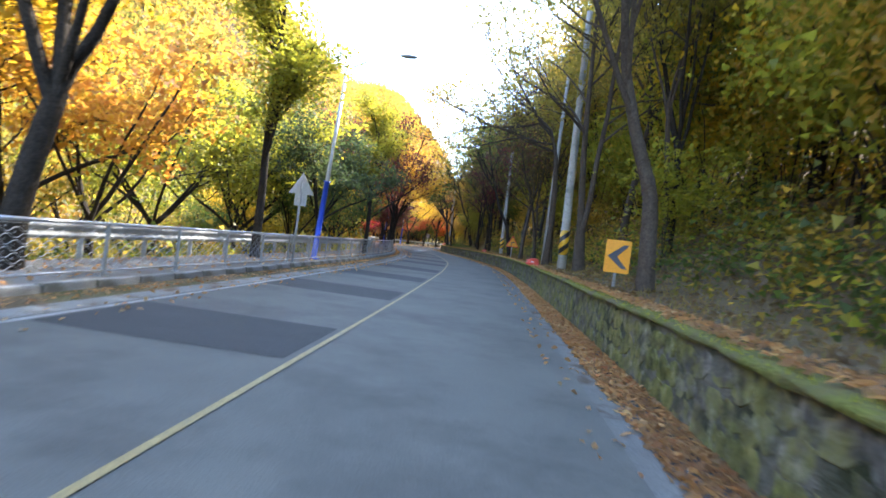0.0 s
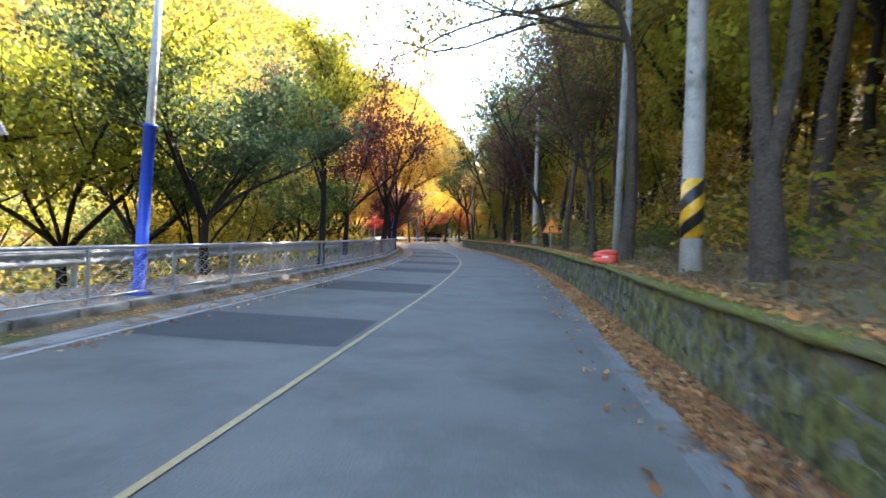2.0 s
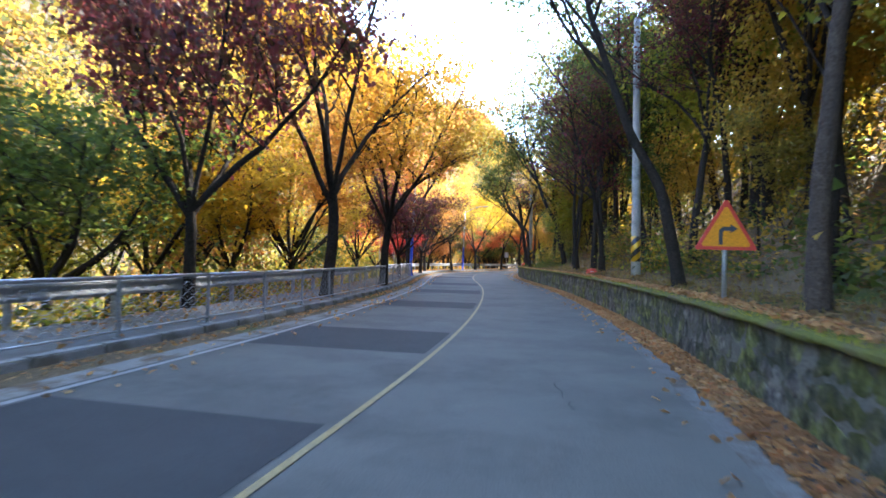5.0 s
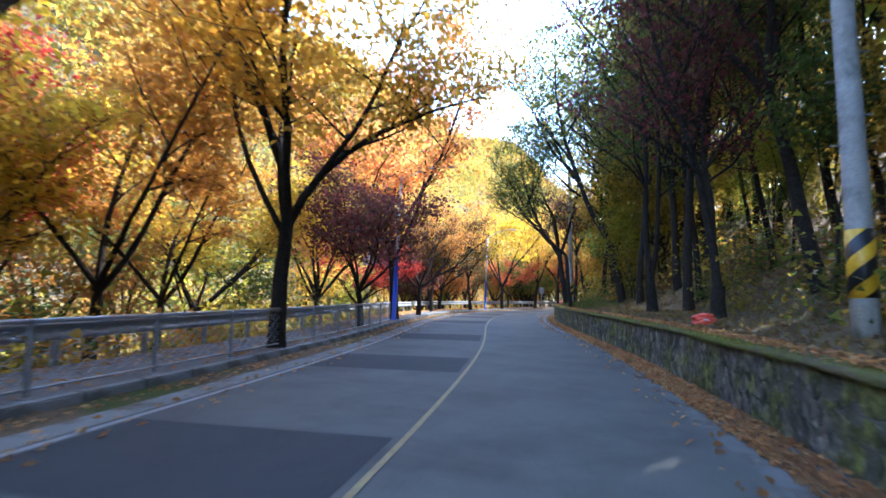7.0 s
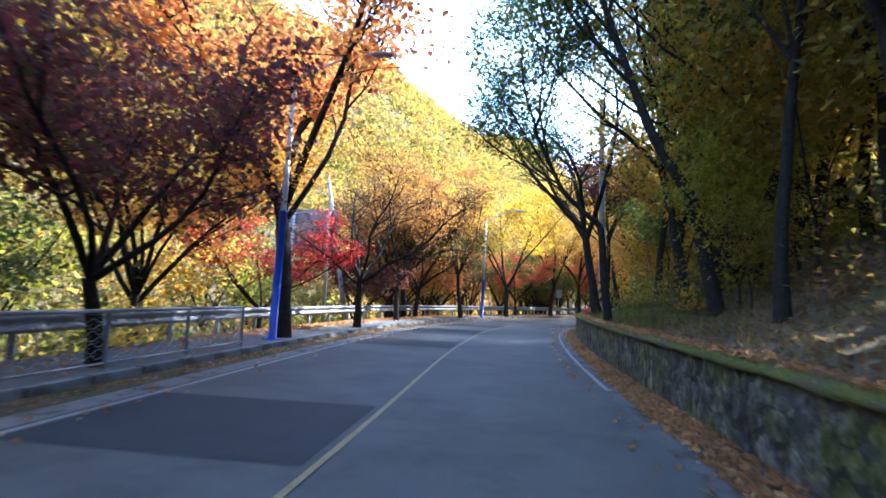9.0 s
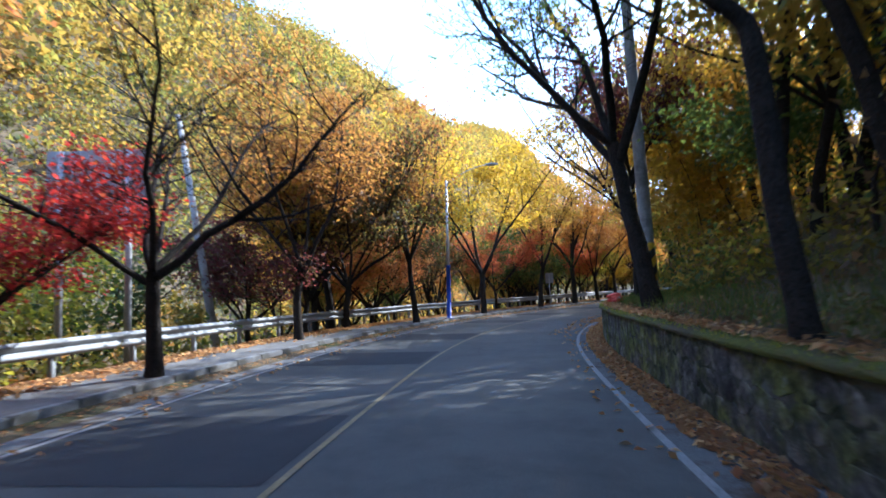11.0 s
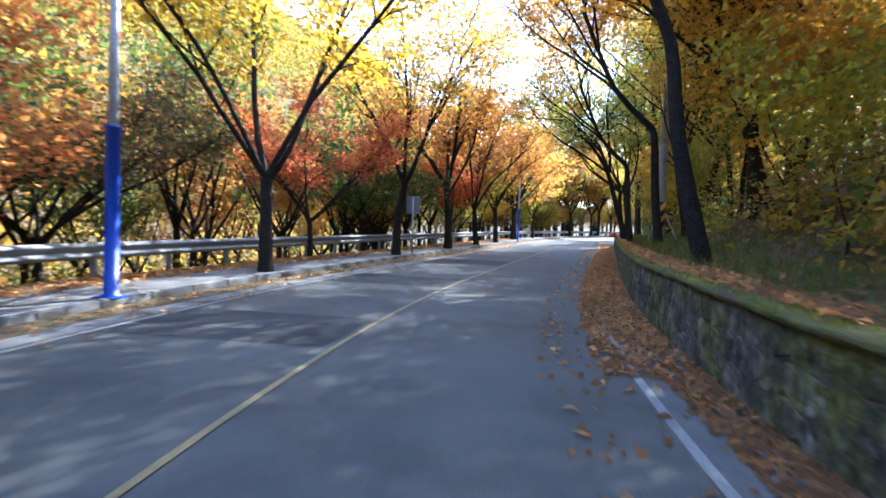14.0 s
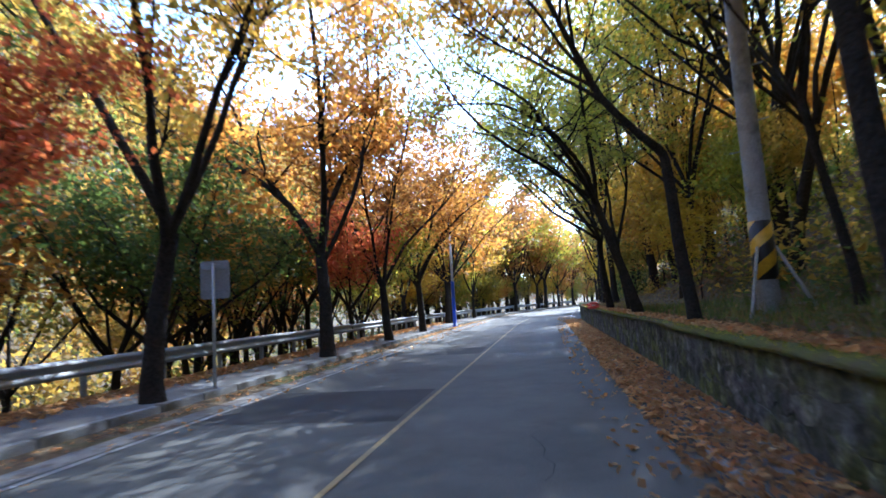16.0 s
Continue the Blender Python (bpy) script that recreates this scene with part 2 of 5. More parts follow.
GREEN = leaf_mat("leaves_green", [(0.065, 0.105, 0.030), (0.10, 0.145, 0.036), (0.045, 0.075, 0.026), (0.17, 0.19, 0.045)])
PINE = leaf_mat("leaves_pine", [(0.040, 0.065, 0.036), (0.055, 0.085, 0.042), (0.030, 0.05, 0.028)])
OLIVE = leaf_mat("leaves_olive", [(0.18, 0.16, 0.042), (0.27, 0.23, 0.05), (0.11, 0.115, 0.035), (0.34, 0.25, 0.055)])
GOLD = leaf_mat("leaves_gold", [(0.40, 0.26, 0.05), (0.48, 0.33, 0.065), (0.30, 0.22, 0.05), (0.26, 0.24, 0.05)])
BROWN = leaf_mat("leaves_brown", [(0.18, 0.11, 0.065), (0.26, 0.16, 0.08), (0.12, 0.08, 0.05), (0.32, 0.22, 0.11)])
HAZE_GOLD = leaf_mat("leaves_hill_gold", [(0.285, 0.190, 0.042), (0.330, 0.235, 0.050), (0.220, 0.160, 0.042), (0.190, 0.170, 0.045)])
HAZE_RUST = leaf_mat("leaves_hill_rust", [(0.270, 0.145, 0.048), (0.310, 0.190, 0.058), (0.200, 0.115, 0.046), (0.280, 0.215, 0.065)])
HAZE_GREEN = leaf_mat("leaves_hill_green", [(0.150, 0.150, 0.040), (0.210, 0.200, 0.048), (0.085, 0.105, 0.038), (0.245, 0.205, 0.048)])
# litter above the wall: its shade is put into darker, greyer leaf colours
SHADED_LITTER = leaf_mat("leaf_litter_shaded", [(0.15, 0.105, 0.065), (0.22, 0.15, 0.09), (0.095, 0.072, 0.048), (0.28, 0.20, 0.13), (0.12, 0.11, 0.05)], 0.85)
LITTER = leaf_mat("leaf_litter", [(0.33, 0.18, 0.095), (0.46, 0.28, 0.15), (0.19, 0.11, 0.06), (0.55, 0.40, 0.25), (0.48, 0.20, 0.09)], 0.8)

# ---- building helpers ----
def mesh_of(name, verts, faces, mat=None, smooth=False):
    me = bpy.data.meshes.new(name)
    me.from_pydata([tuple(map(float, v)) for v in verts], [], [tuple(map(int, f)) for f in faces])
    if mat:
        me.materials.append(mat)
    if smooth:
        me.polygons.foreach_set("use_smooth", [True] * len(me.polygons))
    me.update()
    return me


def part_mesh(name, me, parent=None, label="", m=None):
    ob = new(name, me)
    if parent:
        ob.parent = parent
    if m is not None:
        ob.matrix_basis = m
    if label:
        ob["label"] = label
    return ob


def part(name, bm, mat, parent=None, label="", m=None, smooth=False):
    me = bpy.data.meshes.new(name)
    bm.normal_update()
    bm.to_mesh(me)
    bm.free()
    me.materials.append(mat)
    if smooth:
        me.polygons.foreach_set("use_smooth", [True] * len(me.polygons))
    return part_mesh(name, me, parent, label, m)


def thing(name, label, category, m=None, group="", kind=""):
    e = new(name)
    e.empty_display_size = 0.2
    if m is not None:
        e.matrix_basis = m
    return tagged(e, label, category, group, kind)


def box(bm, cx, cy, cz, sx, sy, sz, bev=0.0, m=None):
    r = bmesh.ops.create_cube(bm, size=1.0, matrix=(m or Matrix()) @ Matrix.Translation((cx, cy, cz)) @ Matrix.Diagonal((sx, sy, sz, 1)))
    if bev:
        es = list({e for v in r["verts"] for e in v.link_edges})
        bmesh.ops.bevel(bm, geom=es, offset=bev, segments=2, affect="EDGES")


def tube(points, radii, sides=8, cap=True):
    """Vertices and faces of a tube along points."""
    pts = [Vector(p) for p in points]
    V, F = [], []
    up = Vector((0.13, 0.31, 0.94))
    for i, p in enumerate(pts):
        d = (pts[min(i + 1, len(pts) - 1)] - pts[max(i - 1, 0)]).normalized()
        a = d.cross(up)
        if a.length < 0.2:
            a = d.cross(Vector((1, 0, 0)))
        a.normalize()
        b = d.cross(a)
        for k in range(sides):
            t = 2 * math.pi * k / sides
            V.append(p + (a * math.cos(t) + b * math.sin(t)) * radii[i])
    for i in range(len(pts) - 1):
        for k in range(sides):
            k2 = (k + 1) % sides
            F.append((i * sides + k, i * sides + k2, (i + 1) * sides + k2, (i + 1) * sides + k))
    if cap:
        F.append(tuple(range(sides))[::-1])
        F.append(tuple((len(pts) - 1) * sides + k for k in range(sides)))
    return V, F


def join(chunks):
    V, F = [], []
    for v, f in chunks:
        o = len(V)
        V.extend(v)
        F.extend(tuple(i + o for i in q) for q in f)
    return V, F


# ---- the road's line ----
CL = [(-80, 12.0), (-40, 9.8), (-20, 8.6), (4, 7.19), (8, 6.97), (12, 6.74), (16, 6.46), (20, 6.17), (24, 5.93), (28, 5.5), (32, 5.1), (36, 4.65), (40, 3.91), (44, 3.1), (48, 2.14), (52, 1.12), (56, -0.09), (60, -1.42), (64, -2.78), (68, -3.88), (72, -4.99), (76, -5.84), (80, -6.26), (84, -6.25), (88, -5.98), (92, -5.38), (96, -4.68), (100, -3.96), (104, -3.23), (108, -2.51), (124, 0.4), (140, 4.2), (156, 10.0), (172, 18.0), (190, 31.0), (215, 55.0), (240, 80.0), (290, 130.0)]
fine_y = np.arange(-80, 290.01, 0.25)
cl_x = np.interp(fine_y, [p[0] for p in CL], [p[1] for p in CL])
kern = np.exp(-0.5 * (np.arange(-40, 41) * 0.25 / 2.6) ** 2)
cl_x = np.convolve(np.pad(cl_x, 40, mode="edge"), kern / kern.sum(), mode="valid")
kern2 = np.exp(-0.5 * (np.arange(-400, 401) * 0.25 / 28.0) ** 2)
far_x = np.convolve(np.pad(cl_x, 400, mode="reflect", reflect_type="odd"), kern2 / kern2.sum(), mode="valid")


hill_x = np.interp(fine_y, [-80, -20, 60, 130, 290], [4.0, 3.0, -1.0, -3.0, -3.0])


def cx(y):
    return float(np.interp(y, fine_y, cl_x))


def heading(y):
    return math.atan((cx(y + 0.5) - cx(y - 0.5)))          # to the right of +y


def at(y, d, z=0.0):
    """The place d metres right of the centre line at y along it; far off, the offset turns to plain +x."""
    h = heading(y)
    near = Vector((cx(y) + d * math.cos(h), y - d * math.sin(h), z))
    w = min(1.0, max(0.0, (abs(d) - 8.0) / 17.0))
    if w == 0:
        return near
    w = w * w * (3 - 2 * w)
    return near.lerp(Vector((float(np.interp(y, fine_y, far_x if d > 0 else hill_x)) + d, y, z)), w)


def yd(x, y):
    """The inverse of at() near the road."""
    k = np.argmin((cl_x - x) ** 2 + (fine_y - y) ** 2)
    yy = float(fine_y[k])
    h = heading(yy)
    return yy, (x - cl_x[k]) * math.cos(h) - (y - yy) * math.sin(h)


def ground_z(y, d):
    """Height of the land beside the road."""
    lift = 0.16 * max(0.0, min(y, 400.0) - 150.0) * max(0.0, min(1.0, (abs(d) - 9.0) / 20.0))
    return lift + bank(y, d)


def bank(y, d):
    n1 = noise.noise((y * 0.06, d * 0.06, 1.7)) * 0.9 + noise.noise((y * 0.2, d * 0.2, 4.1)) * 0.25
    if d > 4.0:
        e = d - 3.9
        # added steepness shades the road along the first bends, easing where it swings back
        w = min(1.0, max(0.0, (96.0 - y) / 28.0))
        steep = 0.60 + 0.27 * w * w * (3 - 2 * w)
        z = 0.86 + 0.06 * max(0, min(e, 2.2)) + 0.60 * min(max(0.0, e - 2.2), 5.0) + steep * max(0.0, min(e, 60.0) - 7.2) + 0.2 * max(0.0, e - 60.0)
        return z + n1 * min(1.0, max(0.0, e) / 4.0) * 0.7
    if d < -6.6:
        e = -6.6 - d
        z = -0.05 - 0.26 * min(e, 16.0)
        if e > 24:
            z += 0.98 * min(e - 24, 82.0) * (1 - 0.12 * math.sin(y * 0.021 + 0.6))
        if e > 106:
            z -= 0.25 * (e - 106)
        return z + n1 * min(1.0, e / 3.0) * (1.0 if e < 24 else 3.0)
    if d < -4.0:
        return 0.06
    return -0.06


def ribbon(name, y0, y1, step, d0, d1, z, mat, thick=0.0):
    """A strip along the road between two offsets; thick: with sides."""
    ys = np.linspace(y0, y1, max(2, int(round((y1 - y0) / step)) + 1))
    V, F = [], []
    for y in ys:
        ring = [(d0, z), (d1, z)] + ([(d1, z - thick), (d0, z - thick)] if thick else [])
        V.extend(at(float(y), d, zz) for d, zz in ring)
    k = 4 if thick else 2
    for i in range(len(ys) - 1):
        a = i * k
        if thick:
            F.extend((a + j, a + (j + 1) % k, a + k + (j + 1) % k, a + k + j) for j in range(k))
        else:
            F.append((a, a + 1, a + 3, a + 2))
    if thick:
        F += [(0, 1, 2, 3), tuple(len(V) - 1 - i for i in range(4))]
    me = mesh_of(name, V, F, mat)
    bm = bmesh.new()
    bm.from_mesh(me)
    bmesh.ops.recalc_face_normals(bm, faces=bm.faces)
    if not thick and bm.faces and sum(f.normal.z for f in bm.faces) < 0:
        bmesh.ops.reverse_faces(bm, faces=bm.faces)
    bm.to_mesh(me)
    bm.free()
    return new(name, me)

# ---- the plan: places of things ----
PATCHES = [(5.2, 7.2, -2.95, -0.12), (11.2, 13.2, -2.95, -0.12), (17, 19, -2.95, -0.12), (23.1, 25.3, -2.95, -0.12), (29.8, 31.9, -2.95, -0.12), (35.3, 37.6, -2.95, -0.12), (42.5, 44.5, -2.95, -0.12), (48.9, 51.1, -2.95, -0.12), (55.5, 57.8, -2.95, -0.12), (65.5, 67.7, -2.95, -0.12), (71.9, 74, -2.95, -0.12), (77, 79.1, -2.95, -0.12), (84.4, 86.2, -2.95, -0.12), (90.3, 92.2, -2.95, -0.12), (97.2, 99.6, -2.95, -0.12), (105.5, 107.5, -2.95, -0.12)]
FENCE0, FENCE1 = -12.0, 60.5
UPOLES = [(10.84, 19.85, 1.2), (7.65, 48.3, -2.2), (-0.75, 75.9, -1.0), (1.0, 98.6, -1.5)]
LAMPS = [(1.70, 19.10, 2.95, 7.3, -4, (0, 3.0)), (-6.9, 62.5, 3.3, 6.9, 18, (0, 1.5)), (-10.2, 86.1, 2.55, 6.7, 4, (0, 1.0)), (-3.6, 121.5, 2.6, 6.8, -8, (0, 0))]
LEANPOLE = (-13.2, 74.8)
CHEV = (11.2, 11.04, 0.9, 4)
TRI = (8.73, 37.12, 0.93, 8)
ARROW = (2.3, 15.9, 0.2, 8)
SIGNBACKS = [(-12.15, 70.2, -0.9, 24, 2.3, 1.75, 5.85, False, True, "direction_board"), (-8.25, 100.5, 0.15, -6, 0.58, 0.72, 2.35)]
REDS = [(9.88, 22.95, 0.885, 10, 1.0), (5.93, 51.62, 0.885, 30, 0.85), (-1.85, 78.75, 0.885, 60, 0.95), (1.9, 112.0, 0.885, 10, 0.9)]
LEFT_TREES = [
    (1.55, 7.1, "vase_c", YELLOW, 30, 1.05, 1.0), (1.0, 15.9, "column", LIME, 120, 1.0, 1.0), (-3.6, 6.5, "dome_b", YELLOW, 10, 1.2, 1.1), (-3.8, 11.8, "dome_b", AMBER, 70, 1.15, 1.15), (-4.6, 18.5, "dome_b", LIME, 200, 1.05, 1.1),
    (-3.4, 22.4, "dome_a", LIME, 250, 1.1, 1.2), (0.15, 23.1, "dome_b", PINE, 40, 0.85, 1.05), (-2.6, 26.6, "bush_tree", GREEN, 80, 1.2, 1.1), (-5.6, 27.5, "dome_b", PINE, 150, 1.25, 1.1), (0.8, 28.6, "column", LIME, 20, 0.85, 1.0),
    (-1.8, 37.3, "dome_a", MAROON, 60, 1.15, 1.45), (-8.6, 39.0, "dome_b", YELLOW, 160, 1.0, 0.95), (-3.6, 35.6, "dome_a", GREEN, 30, 1.0, 1.0), (-8.2, 42.0, "dome_b", YELLOW, 110, 1.05, 1.05), (-8.6, 33.4, "dome_a", YELLOW, 40, 0.95, 0.9), (-9.0, 37.5, "dome_a", LIME, 10, 1.0, 0.9), (-7.4, 45.0, "dome_a", YELLOW, 200, 1.15, 1.1),
    (-1.35, 42.3, "thin_a", AMBER, 160, 1.3, 1.1), (-2.6, 49.5, "vase_a", AMBER, 220, 1.2, 1.05), (-6.4, 47.6, "vase_b", ORANGE, 40, 1.05, 1.05), (-8.6, 51.0, "vase_b", ORANGE, 30, 0.95, 0.95), (-11.0, 47.5, "vase_a", RED, 80, 1.0, 1.0), (-11.5, 55.0, "dome_b", YELLOW, 140, 1.1, 1.0),
    (-5.4, 57.1, "dome_a", MAROON, 10, 1.0, 1.05), (-7.3, 63.3, "vase_a", FLAME, 60, 1.5, 1.05), (-8.6, 68.8, "bare", RUST, 235, 0.88, 0.95), (-11.9, 67.3, "dome_b", RED, 20, 0.8, 0.98), (-10.6, 61.5, "vase_b", ORANGE, 210, 0.95, 1.0),
    (-10.75, 75.5, "thin_a", RUST, 300, 0.95, 1.0), (-13.6, 76.4, "dome_a", MAROON, 40, 0.9, 0.85), (-12.2, 80.2, "dome_a", DUSK, 100, 1.15, 1.15), (-13.3, 80.9, "vase_a", RUST, 100, 1.12, 1.0), (-14.5, 81.5, "vase_b", GOLD, 100, 1.1, 1.0), (-10.4, 83.2, "thin_b", RUST, 20, 1.0, 1.05), (-14.2, 85.4, "dome_a", FLAME, 120, 0.95, 1.0),
    (-10.0, 90.8, "vase_b", YELLOW, 40, 1.2, 1.1), (-15.2, 90.0, "dome_b", DUSK, 20, 0.95, 1.0), (-10.9, 95.9, "dome_b", SCARLET, 150, 0.7, 1.12), (-8.55, 98.9, "thin_a", GOLD, 220, 1.2, 1.05), (-7.3, 105.7, "vase_a", ORANGE, 10, 1.3, 1.05),
    (-11.2, 103.8, "dome_a", GREEN, 60, 1.0, 1.0), (-5.9, 111.8, "vase_b", RUST, 80, 1.25, 1.0), (-8.0, 112.8, "dome_a", SCARLET, 10, 0.75, 1.35), (-4.7, 117.5, "vase_a", ORANGE, 130, 1.15, 1.0), (-8.0, 115.5, "bush_tree", LIME, 20, 1.2, 1.0)]
RIGHT_TREES = [
    (11.75, 10.8, "fork_left", OLIVE, 10, 1.0, 1.0), (13.0, 20.8, "tall_b", OLIVE, -15, 0.95, 1.05), (11.25, 17.9, "twin", OLIVE, 12, 0.95, 1.0), (10.45, 24.0, "twiggy_high", OLIVE, 10, 1.0, 1.0), (13.4, 16.0, "leggy", OLIVE, 60, 1.0, 1.0), (10.05, 28.6, "twin_open", DUSK, 20, 0.75, 0.95), (10.9, 27.4, "leggy", OLIVE, 20, 0.9, 1.1),
    (11.0, 31.1, "leggy", OLIVE, -30, 0.95, 1.0), (9.4, 35.2, "tall_b", MAROON, 15, 0.8, 0.95), (12.6, 29.0, "tall_b", GOLD, 0, 0.9, 1.0), (8.55, 42.1, "bend_left", GREEN, 20, 1.0, 1.0), (11.6, 47.5, "tall_b", OLIVE, 70, 0.95, 1.0), (10.6, 38.6, "tall_b", GREEN, 40, 0.9, 1.0), (9.3, 46.4, "tall_b", MAROON, 10, 0.85, 0.9), (12.2, 43.6, "tall_b", RUST, 30, 0.95, 0.95), (13.4, 39.6, "tall_a", DUSK, 0, 0.9, 0.95), (11.6, 41.0, "leggy", GOLD, 80, 0.9, 0.85),
    (6.3, 53.05, "twin_open", MAROON, 25, 0.85, 1.0), (5.8, 56.0, "tall_b", OLIVE, 40, 0.85, 1.05), (4.83, 57.3, "twin", GREEN, 60, 0.8, 1.0), (6.2, 57.8, "leggy", GREEN, 10, 1.1, 1.1), (3.3, 66.0, "bend_left", GREEN, 20, 1.15, 1.0), (8.2, 53.0, "tall_a", GREEN, 0, 0.9, 1.0), (10.4, 55.6, "tall_b", GREEN, 30, 0.9, 0.95), (10.8, 51.4, "tall_a", GREEN, -20, 0.9, 0.95), (8.0, 57.0, "leggy", GREEN, 50, 1.0, 0.85), (10.7, 49.2, "tall_b", MAROON, 200, 0.85, 0.95), (12.4, 50.6, "tall_b", DUSK, 120, 0.9, 1.0),
    (0.45, 67.25, "crook", GREEN, 22, 0.95, 0.9), (4.2, 63.0, "tall_b", OLIVE, 20, 0.8, 1.1), (2.6, 70.6, "tall_a", GOLD, 0, 0.9, 0.95), (3.8, 68.6, "tall_b", GREEN, 60, 0.9, 0.95), (-0.64, 73.97, "old_reach", GREEN, 20, 0.95, 1.0), (3.4, 70.6, "leggy", GOLD, 15, 1.0, 1.0), (6.0, 74.5, "tall_b", OLIVE, 50, 1.0, 1.0), (7.2, 78.0, "tall_a", GREEN, -30, 1.0, 1.0), (4.8, 71.5, "tall_b", GREEN, 110, 0.95, 1.0), (8.5, 73.5, "tall_b", DUSK, 10, 1.0, 1.0), (-1.35, 81.6, "high_vase", MAROON, 0, 1.0, 1.0), (1.6, 73.5, "tall_b", GOLD, 0, 0.85, 1.0), 
    (-1.25, 87.6, "s_reach", GOLD, 10, 1.0, 1.0), (2.4, 93.5, "leafy_reach", AMBER, 10, 1.0, 0.9), (1.74, 110.6, "tall_c", OLIVE, 15, 0.85, 0.95), (2.6, 86.0, "leafy_reach", AMBER, 50, 0.9, 0.9), (0.02, 94.9, "crook", AMBER, 3, 1.05, 1.0), (3.2, 98.0, "leggy", GOLD, -10, 1.0, 1.0), (1.5, 97.4, "leggy", GOLD, 40, 0.8, 0.85), (2.6, 96.0, "leggy", OLIVE, 140, 0.9, 0.8), (0.0, 99.3, "crook", AMBER, 5, 0.9, 1.0), (0.75, 104.4, "leafy_reach", LIME, 0, 0.9, 1.0), (2.0, 107.6, "tall_c", LIME, -5, 0.8, 0.9), (4.2, 103.0, "tall_b", GREEN, 0, 0.9, 1.0)]
# high trees added, mostly out of view, to shade road and pavement
SHADE_TREES = [(21.0, 22.0, OLIVE), (20.0, 26.5, GOLD), (19.8, 31.0, GREEN), (18.8, 35.5, OLIVE), (18.6, 40.0, RUST), (17.6, 44.5, OLIVE), (17.4, 49.0, GREEN), (16.4, 53.5, OLIVE), (15.4, 58.0, OLIVE), (14.2, 63.0, GOLD), (12.0, 72.5, OLIVE), (12.5, 80.0, OLIVE), (12.2, 76.4, GREEN), (11.4, 87.0, GOLD), (6.0, 116.0, LIME)]

# ---- road, pavement, wall, land ----
ROAD0, ROAD1 = -60.0, 240.0
road = tagged(ribbon("road", ROAD0, ROAD1, 1.0, -3.22, 3.22, 0.0, asphalt), "worn grey asphalt road with two lanes", "road", kind="structure")


def land():
    """One sheet from the valley's far side over the road's bed to the hill, out to the horizon."""
    ds = [-900, -500, -300, -220, -170, -140] + list(np.arange(-126, -30, 6.0)) + list(np.arange(-30, -9, 2.0)) + [-8.2, -7.2, -6.6, -6.2, -5.0, -4.25, -4.05, -3.0, 0, 3.0, 3.6, 3.985, 4.015, 4.3, 5.2, 6.2, 7.4] + list(np.arange(9, 31, 2.0)) + list(np.arange(34, 100, 6.0)) + [120, 160, 240, 400, 900]
    ys = [-900, -500, -250, -140] + list(np.arange(-80, 200, 2.5)) + list(np.arange(200, 291, 8.0)) + [340, 420, 560, 900]
    V, F = [], []
    for y in ys:
        for d in ds:
            yy = min(max(y, -80.0), 290.0)
            p = at(yy, float(d))
            z = ground_z(y, float(d))
            if abs(d) > 300:
                z = min(z, 60.0)
            V.append((p.x, p.y + (y - yy), z))
    k = len(ds)
    for i in range(len(ys) - 1):
        for j in range(k - 1):
            F.append((i * k + j, i * k + j + 1, (i + 1) * k + j + 1, (i + 1) * k + j))
    return tagged(new("ground", mesh_of("ground", V, F, soil, True)), "brown forest soil strewn with leaves and weeds", "ground", kind="structure")


land()
tagged(ribbon("gutter", ROAD0, ROAD1, 1.0, -3.98, -3.16, 0.003, gutter_mat), "dusty concrete gutter strip beside the kerb", "gutter", kind="structure")
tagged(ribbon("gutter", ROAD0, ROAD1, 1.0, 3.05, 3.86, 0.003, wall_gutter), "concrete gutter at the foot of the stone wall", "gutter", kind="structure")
pavement = tagged(ribbon("pavement", ROAD0, ROAD1, 1.0, -6.15, -4.12, 0.15, concrete, 0.2), "grey concrete pavement with fallen leaves", "pavement", kind="structure")

# painted lines
W2 = 0.033
tagged(ribbon("edge_line", ROAD0, ROAD1, 1.0, -3.04 - 0.045, -3.04 + 0.045, 0.006, white_paint), "worn white edge line", "road marking", kind="structure")
tagged(ribbon("edge_line", 60.0, ROAD1, 1.0, 3.11 - 0.04, 3.11 + 0.04, 0.006, white_paint), "worn white edge line along the wall", "road marking", kind="structure")
tagged(ribbon("centre_line", ROAD0, ROAD1, 1.0, -W2, W2, 0.009, yellow_paint), "worn yellow centre line", "road marking", kind="structure")

# darker resurfaced squares of the left lane
for a, b, d0, d1 in PATCHES:
    tagged(ribbon("asphalt_patch", a, b, 0.6, d0, d1, 0.005, patch_asphalt), "dark resurfaced asphalt patch across one lane", "road patch", "resurfaced patches", "structure")

# cracks in the near lane
cr = random.Random(77)
for y0, d0, n in ((73.5, 0.9, 9), (75.0, 1.9, 11), (76.4, 1.2, 8), (52.0, 1.6, 8), (33.0, 1.9, 7), (90.0, 0.8, 9), (95.0, 1.7, 8)):
    V, F, y, d = [], [], y0, d0
    for k in range(n):
        w = cr.uniform(0.003, 0.012)
        V += [at(y, d - w, 0.0045), at(y, d + w, 0.0045)]
        y += cr.uniform(0.10, 0.28)
        d += cr.uniform(-0.11, 0.11)
    F = [(2 * k, 2 * k + 1, 2 * k + 3, 2 * k + 2) for k in range(n - 1)]
    tagged(new("crack", mesh_of("crack", V, F, patch_asphalt)), "jagged dark crack in the asphalt", "road crack", "road cracks", "structure")

